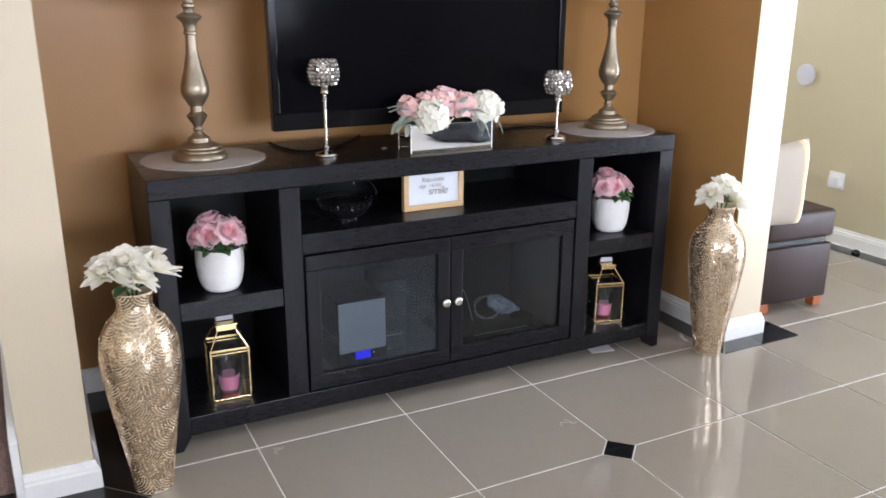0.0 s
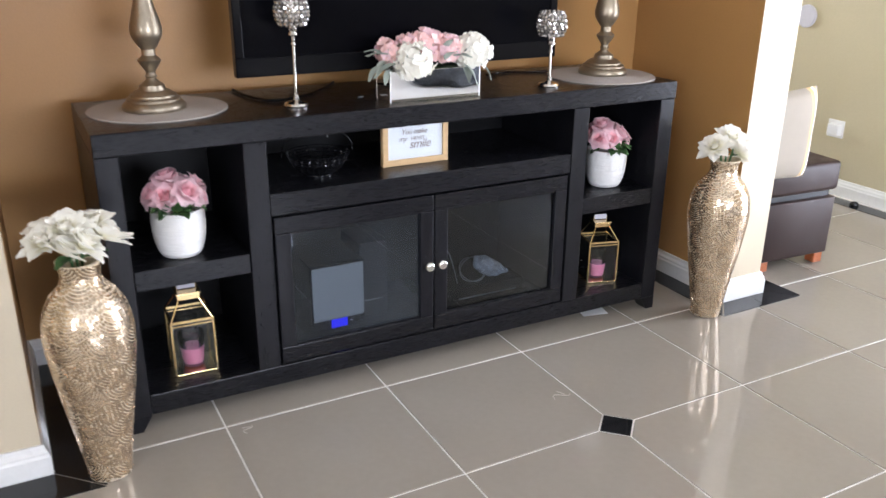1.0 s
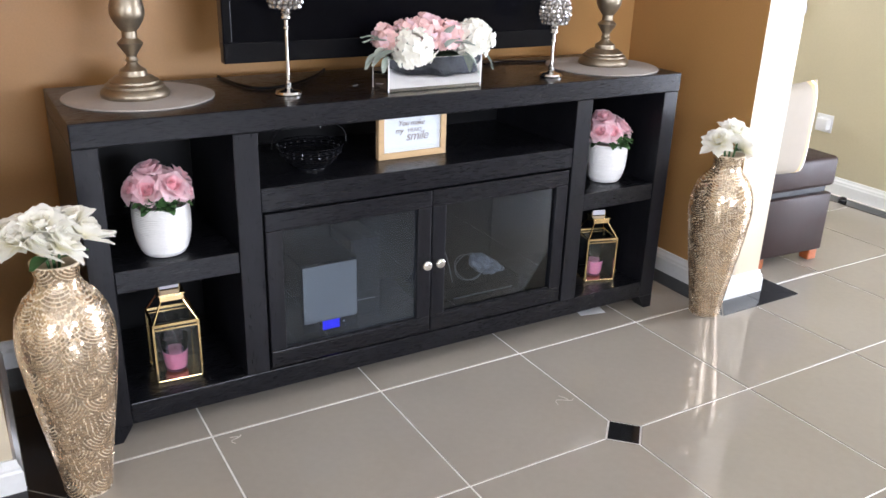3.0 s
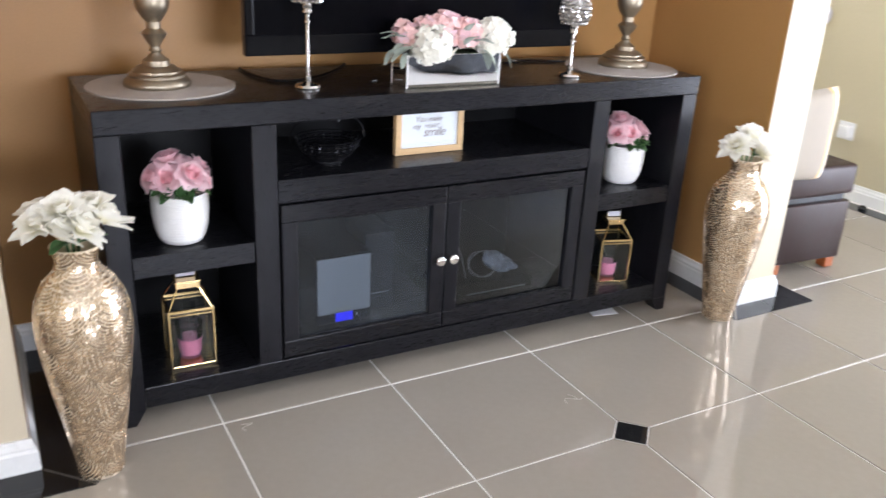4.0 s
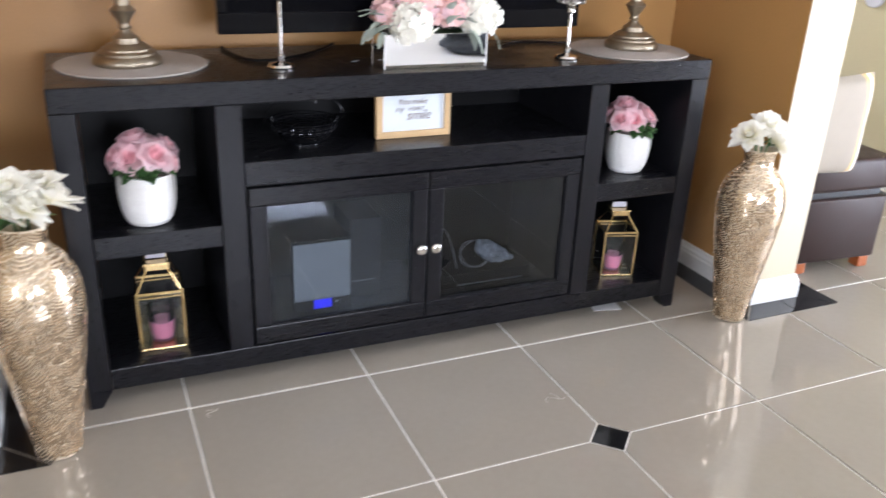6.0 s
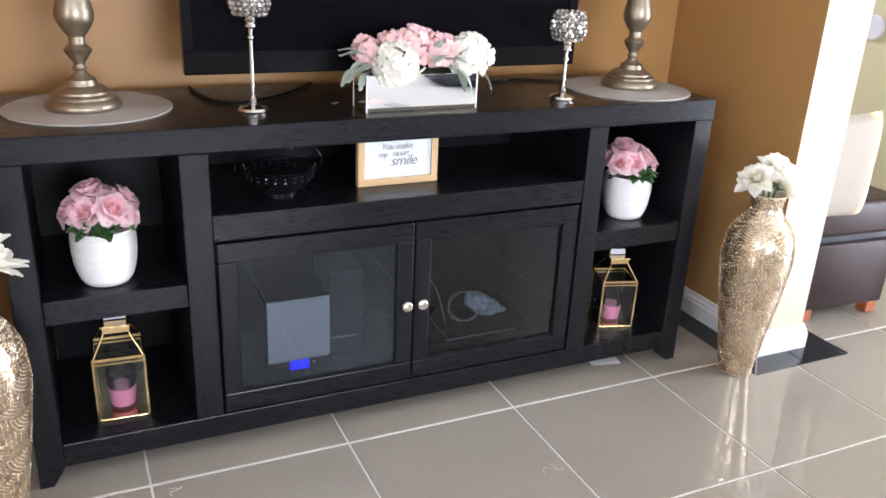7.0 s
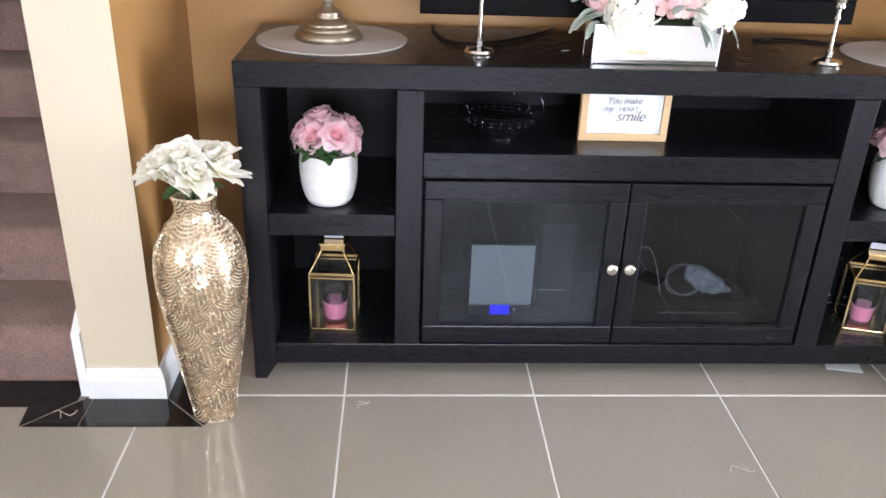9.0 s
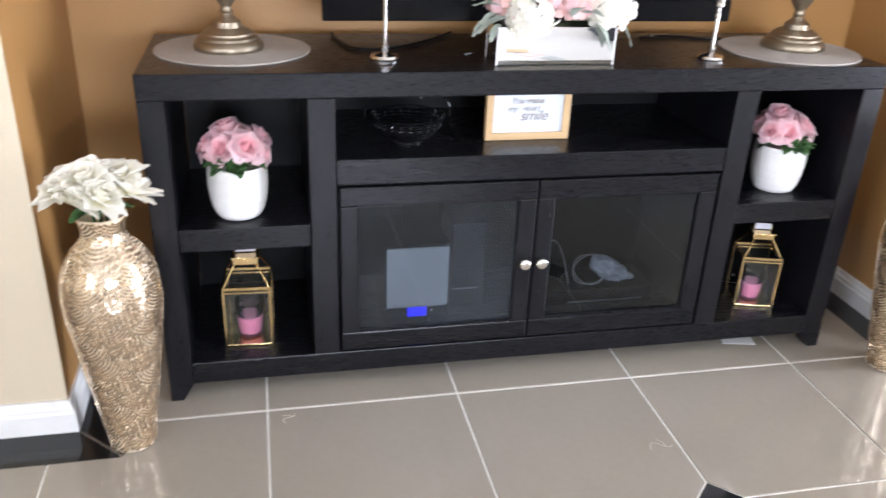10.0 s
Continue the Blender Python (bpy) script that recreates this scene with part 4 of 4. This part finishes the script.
def floor_vase(x, y, turn, heads, label):
    v = thing("floor_vase", x, y, 0.0025, label, "vase", "mosaic floor vases", turn)
    same("body", SHELL, v)
    tagged(same("mosaic", MOS, v, None, "small gold mirror mosaic pieces in fans"), kind="stuff")
    rj = random.Random(int(abs(x) * 77))
    for i, (a, b, c, rx, ry, s) in enumerate(heads):
        flower_head("flower", WHITEC, STAR if i == 1 and len(heads) > 4 else WHITE, v, pose(0, 0, 0, 0, 0, -turn) @ place(a, b, c + 0.012, rx, ry, rj.uniform(0, 360), s), i + int(30 * abs(x)))
    for i in range(7):
        a = rj.uniform(0, 360)
        same("leaf", GREEN, v, place(0.018 * math.cos(radians(a + 90)), 0.018 * math.sin(radians(a + 90)), 0.547, rj.uniform(8, 28), 0, a, rj.uniform(0.8, 1.15)))
    for k in range(3):
        part("stalk", tube(nb(), [(0.008 * k - 0.008, 0.004 * k, 0.497), (0.02 * k - 0.02, 0.006 * k, 0.575)], 0.003, 6), LEAF, v)


floor_vase(-0.290, -0.062, 20, [(-0.054, -0.012, 0.574, 16, -15, 1.0), (0.058, -0.012, 0.568, 14, 24, 1.0), (0.0, 0.04, 0.588, -14, 0, 1.0), (-0.016, -0.008, 0.594, 18, -5, 1.0), (0.006, -0.044, 0.570, 40, 4, 0.98), (-0.05, 0.038, 0.578, -14, -14, 0.95), (0.044, 0.03, 0.584, 4, 14, 0.95), (-0.036, -0.046, 0.566, 38, -18, 0.85)], "gold mosaic floor vase with full white artificial flowers")
floor_vase(1.628, -0.045, 140, [(-0.036, 0.012, 0.560, 26, -24, 1.0), (0.020, -0.034, 0.546, 52, 12, 1.0), (0.034, 0.022, 0.580, 12, 22, 0.98)], "gold mosaic floor vase with three white artificial flowers")

# ---- hall: ottoman, cushion, wall fittings ----
ot = thing("storage_ottoman", 2.222, 0.10, 0, "dark brown leather storage ottoman with its lid ajar", "ottoman", rz=-4)
part("body", box(nb(), -0.17, 0.17, 0, 0.36, 0.045, 0.275, 0.008, 3), LEATHER, ot, "", True)
part("lid", box(nb(), -0.175, 0.175, -0.002, 0.37, 0.30, 0.415, 0.018, 4), LEATHER, ot, "padded leather lid", True)
part("inner_lip", box(nb(), -0.15, 0.15, 0.02, 0.34, 0.2755, 0.2995), SLATED, ot)
for a in (-0.14, 0.14):
    for b in (0.03, 0.33):
        part("leg", box(nb(), a - 0.022, a + 0.022, b - 0.022, b + 0.022, 0.003, 0.0448, 0.004), REDWOOD, ot, "reddish wooden block foot")
cu = thing("striped_cushion", 2.040, 0.105, 0.372, "beige linen cushion with ochre and white stripes standing on the ottoman", "cushion")
bm = nb()
bmesh.ops.create_grid(bm, x_segments=28, y_segments=28, size=1)
g = bmesh.ops.duplicate(bm, geom=bm.verts[:] + bm.edges[:] + bm.faces[:])
dup = {e for e in g["geom"] if isinstance(e, bmesh.types.BMVert)}
for v in bm.verts:
    x, y = v.co.x, v.co.y
    t = max(0, (1 - x ** 4) * (1 - y ** 4)) ** 0.5 * 0.05
    pinch = 1 - 0.06 * (1 - abs(x)) * abs(y) ** 3 - 0.06 * (1 - abs(y)) * abs(x) ** 3
    v.co = Vector((x * 0.158 * pinch, t if v in dup else -t, 0.168 + y * 0.168 * pinch))
for f in bm.faces:
    x = abs(f.calc_center_median().x)
    f.material_index = 1 if 0.105 < x < 0.122 or 0.137 < x < 0.147 else 2 if 0.122 < x < 0.137 else 0
bmesh.ops.remove_doubles(bm, verts=bm.verts, dist=0.0005)
part("cover", bm, [LINEN, GOLDSTRIPE, PAPER], cu, "", True)
sw = thing("wall_disc", HALL, 1.027, 0.778, "round pale lilac wall fitting", "wall fitting")
bm = lathe(nb(), [(0.055, 0), (0.055, 0.010), (0.050, 0.014), (0.001, 0.014)], 40)
for v in bm.verts:
    v.co = Vector((-v.co.z, v.co.x, 0.055 + v.co.y))
part("disc", bm, LAVENDER, sw, "", True)
ol = thing("wall_outlet", HALL, 0.755, 0.278, "white wall outlet with a plugged-in adapter", "outlet")
part("plate", box(nb(), -0.006, 0, -0.045, 0.045, 0, 0.085, 0.002), PLASTIC, ol)
part("adapter", box(nb(), -0.045, -0.0062, -0.04, 0.02, 0.015, 0.07, 0.005, 3), PLASTIC, ol, "white plug-in adapter", True)

stop = thing("door_stop", 3.14, 0.52, 0.0022, "small black rubber door stop on the border tiles", "door stop")
part("dome", lathe(nb(), smooth_profile([(0.020, 0.0), (0.020, 0.008), (0.015, 0.018), (0.001, 0.022)], 3), 20), GLOSSB, stop, "", True)

# ---- small things ----
card = thing("paper_slip", 1.285, 0.125, 0.002, "white paper slip on the floor under the console", "paper", rz=-12)
part("sheet", box(nb(), -0.045, 0.045, -0.02, 0.06, 0, 0.0012), PAPER, card)
cord = thing("power_cord", 0.30, 0.25, ZT, "black power cord lying in a wide curve on the console", "cable")
CURVE = smooth_profile([(-0.095, 0.22), (-0.085, 0.12), (-0.06, 0.04), (-0.015, 0.02), (0.05, 0.05), (0.10, 0.09), (0.16, 0.155), (0.21, 0.225)], 5)
part("wire", tube(nb(), [(x, y, 0.0042) for x, y in CURVE], 0.0036, 8), INNER, cord, "", True)
cord = thing("power_cord", 1.10, 0.40, ZT, "black power cord beside the lamp on the console", "cable")
part("wire", tube(nb(), [(-0.1 + 0.02 * i, 0.02 * math.sin(0.45 * i), 0.004) for i in range(12)], 0.0035, 8), GLOSSB, cord, "", True)
tag = thing("tape_scrap", 0.499, 0.238, ZT, "small pale scrap on the console", "scrap", rz=25)
part("sheet", box(nb(), -0.010, 0.010, -0.002, 0.002, 0, 0.002, 0.0008), BULB, tag)
for x, y, s, a in ((0.86, -0.275, 0.75, 20), (0.045, -0.045, 0.5, 70), (-0.62, -0.07, 0.7, 200)):
    th = thing("thread_scrap", x, y, 0.0035, "pale curled thread scrap on the tiles", "thread", "thread scraps", a)
    part("strand", tube(nb(), [(s * (0.012 * i - 0.03), s * 0.022 * math.sin(0.9 * i), 0.0008) for i in range(7)], 0.0009, 5), THREAD, th)
    part("strand", tube(nb(), [(s * 0.02, -s * 0.01 + s * 0.008 * i, 0.0026 + 0.001 * math.sin(i)) for i in range(6)], 0.0008, 5), THREAD, th)

# ---- behind the camera, seen in the mirrored box ----
bench = thing("white_ottoman", 1.72, -2.15, 0, "large white leather ottoman", "ottoman")
part("seat", box(nb(), -0.75, 0.75, -0.6, 0.6, 0.06, 0.40, 0.04, 5), SOFAW, bench, "", True)
for a in (-0.65, 0.65):
    for b in (-0.5, 0.5):
        part("leg", box(nb(), a - 0.03, a + 0.03, b - 0.03, b + 0.03, 0.003, 0.0598), REDWOOD, bench)
for x, y, a, m in ((1.12, -1.64, 20, "PAPER"), (1.22, -1.72, -35, "ROSEP"), (1.30, -1.62, 60, "SLATE"), (1.18, -1.80, 10, "PINE")):
    sl = thing("paper_sheet", x, y, 0.4015, "loose printed paper sheet on the white ottoman", "paper", "papers on the ottoman", a)
    part("sheet", box(nb(), -0.05, 0.05, -0.035, 0.035, 0, 0.0015), {"PAPER": PAPER, "ROSEP": PETALC, "SLATE": SLATE, "PINE": PINE}[m], sl)
throw = thing("fur_throw", 1.95, -2.10, 0.402, "dark grey fur throw on the ottoman", "throw")
bm = nb()
bmesh.ops.create_icosphere(bm, subdivisions=4, radius=1)
for v in bm.verts:
    q = noise.noise(v.co * 2.2) * 0.3
    v.co = Vector((v.co.x * 0.27 * (1 + q), v.co.y * 0.20 * (1 + q), max(0, 0.06 + v.co.z * 0.13 * (1 + q))))
part("fur", bm, FUR, throw, "", True)

# ---- floor ----
P = 0.457
floor = structure("floor", box(nb(), ROOML - 0.14, HALL + 0.14, ROOMB - 0.14, 3.54, -0.06, -0.0022), GROUT, "polished beige tile floor with pale joints and a black border")
half, dia = P / 2 - 0.0027, 0.056


def tile_mesh(name, cut=None):
    """One tile, its rim eased; cut: the corner that a black inset takes."""
    c = [(-half, -half), (half, -half), (half, half), (-half, half)]
    if cut is not None:
        x, y = c[cut]
        sx, sy = (1 if x > 0 else -1), (1 if y > 0 else -1)
        one, two = (x, y - sy * dia), (x - sx * dia, y)
        c[cut:cut + 1] = [two, one] if cut in (1, 3) else [one, two]
    bm = nb()
    low = [bm.verts.new((x, y, -0.003)) for x, y in c]
    mid = [bm.verts.new((x, y, -0.0008)) for x, y in c]
    top = [bm.verts.new((x * 0.9965, y * 0.9965, 0)) for x, y in c]
    n = len(c)
    for i in range(n):
        j = (i + 1) % n
        bm.faces.new((low[i], low[j], mid[j], mid[i]))
        bm.faces.new((mid[i], mid[j], top[j], top[i]))
    bm.faces.new(top)
    return mesh_of(name, bm, TILE)


WHOLE = tile_mesh("tile")
CUTS = {(1, -2): 2, (2, -2): 3, (2, -1): 0, (1, -1): 1}
for i in range(-6, 8):
    for j in range(-12, 2):
        if j >= 1 and i < 4:
            continue
        if (i + 1) * P > HALL + 0.1:
            continue
        me = tile_mesh("tile", CUTS[(i, j)]) if (i, j) in CUTS else WHOLE
        same("tile", me, floor, pose((i + 0.5) * P * K, ((j + 0.5) * P + (0.0026 if j >= 0 else 0)) * K, 0))
for i in (4, 5, 6):
    for j in range(2, 8):
        same("tile", WHOLE, floor, pose((i + 0.5) * P * K, (j + 0.5) * P * K, 0))
d = dia - 0.0014
part("inset", prism(nb(), [(2 * P + d, -P), (2 * P, -P + d), (2 * P - d, -P), (2 * P, -P - d)], -0.003, 0.0), BLACKT, floor, "black diamond inset")


def border(pts):
    part("border_tile", prism(nb(), pts, -0.001, 0.0022), BLACKT, floor, "black polished border tile")


g = 0.0015
border([(-0.702, -0.119), (-0.583, -0.119), (-0.583, -0.002), (-0.585, -0.002)])
border([(-0.583 + 2 * g, -0.119), (-0.309, -0.119), (-0.411, -0.017), (-0.583 + 2 * g, -0.017)])
border([(-0.305, -0.115), (-0.305, 0.30), (-0.409, 0.30), (-0.409, -0.012)])
border([(-0.305, 0.303), (-0.305, 0.57), (-0.409, 0.57), (-0.409, 0.303)])
border([(-0.709, -0.117), (-0.615, -0.022), (-0.615, 0.056), (-0.717, -0.046)])
border([(-1.498, -0.046), (-0.721, -0.046), (-0.619, 0.056), (-1.498, 0.058)])
border([(1.664, -0.099), (1.862, -0.097), (1.862, -0.017), (1.747, -0.017)])
border([(1.862 + 2 * g, -0.097), (2.036, -0.0955), (1.944, -0.017), (1.862 + 2 * g, -0.017)])
border([(2.042, -0.0925), (2.032, 0.5), (1.942, 0.5), (1.942, -0.012)])
border([(1.662, -0.094), (1.743, -0.012), (1.743, 0.57), (1.662, 0.57)])
for k in range(7):
    border([(3.10, -0.6 + 0.457 * k), (3.184, -0.6 + 0.457 * k), (3.184, -0.146 + 0.457 * k), (3.10, -0.146 + 0.457 * k)])
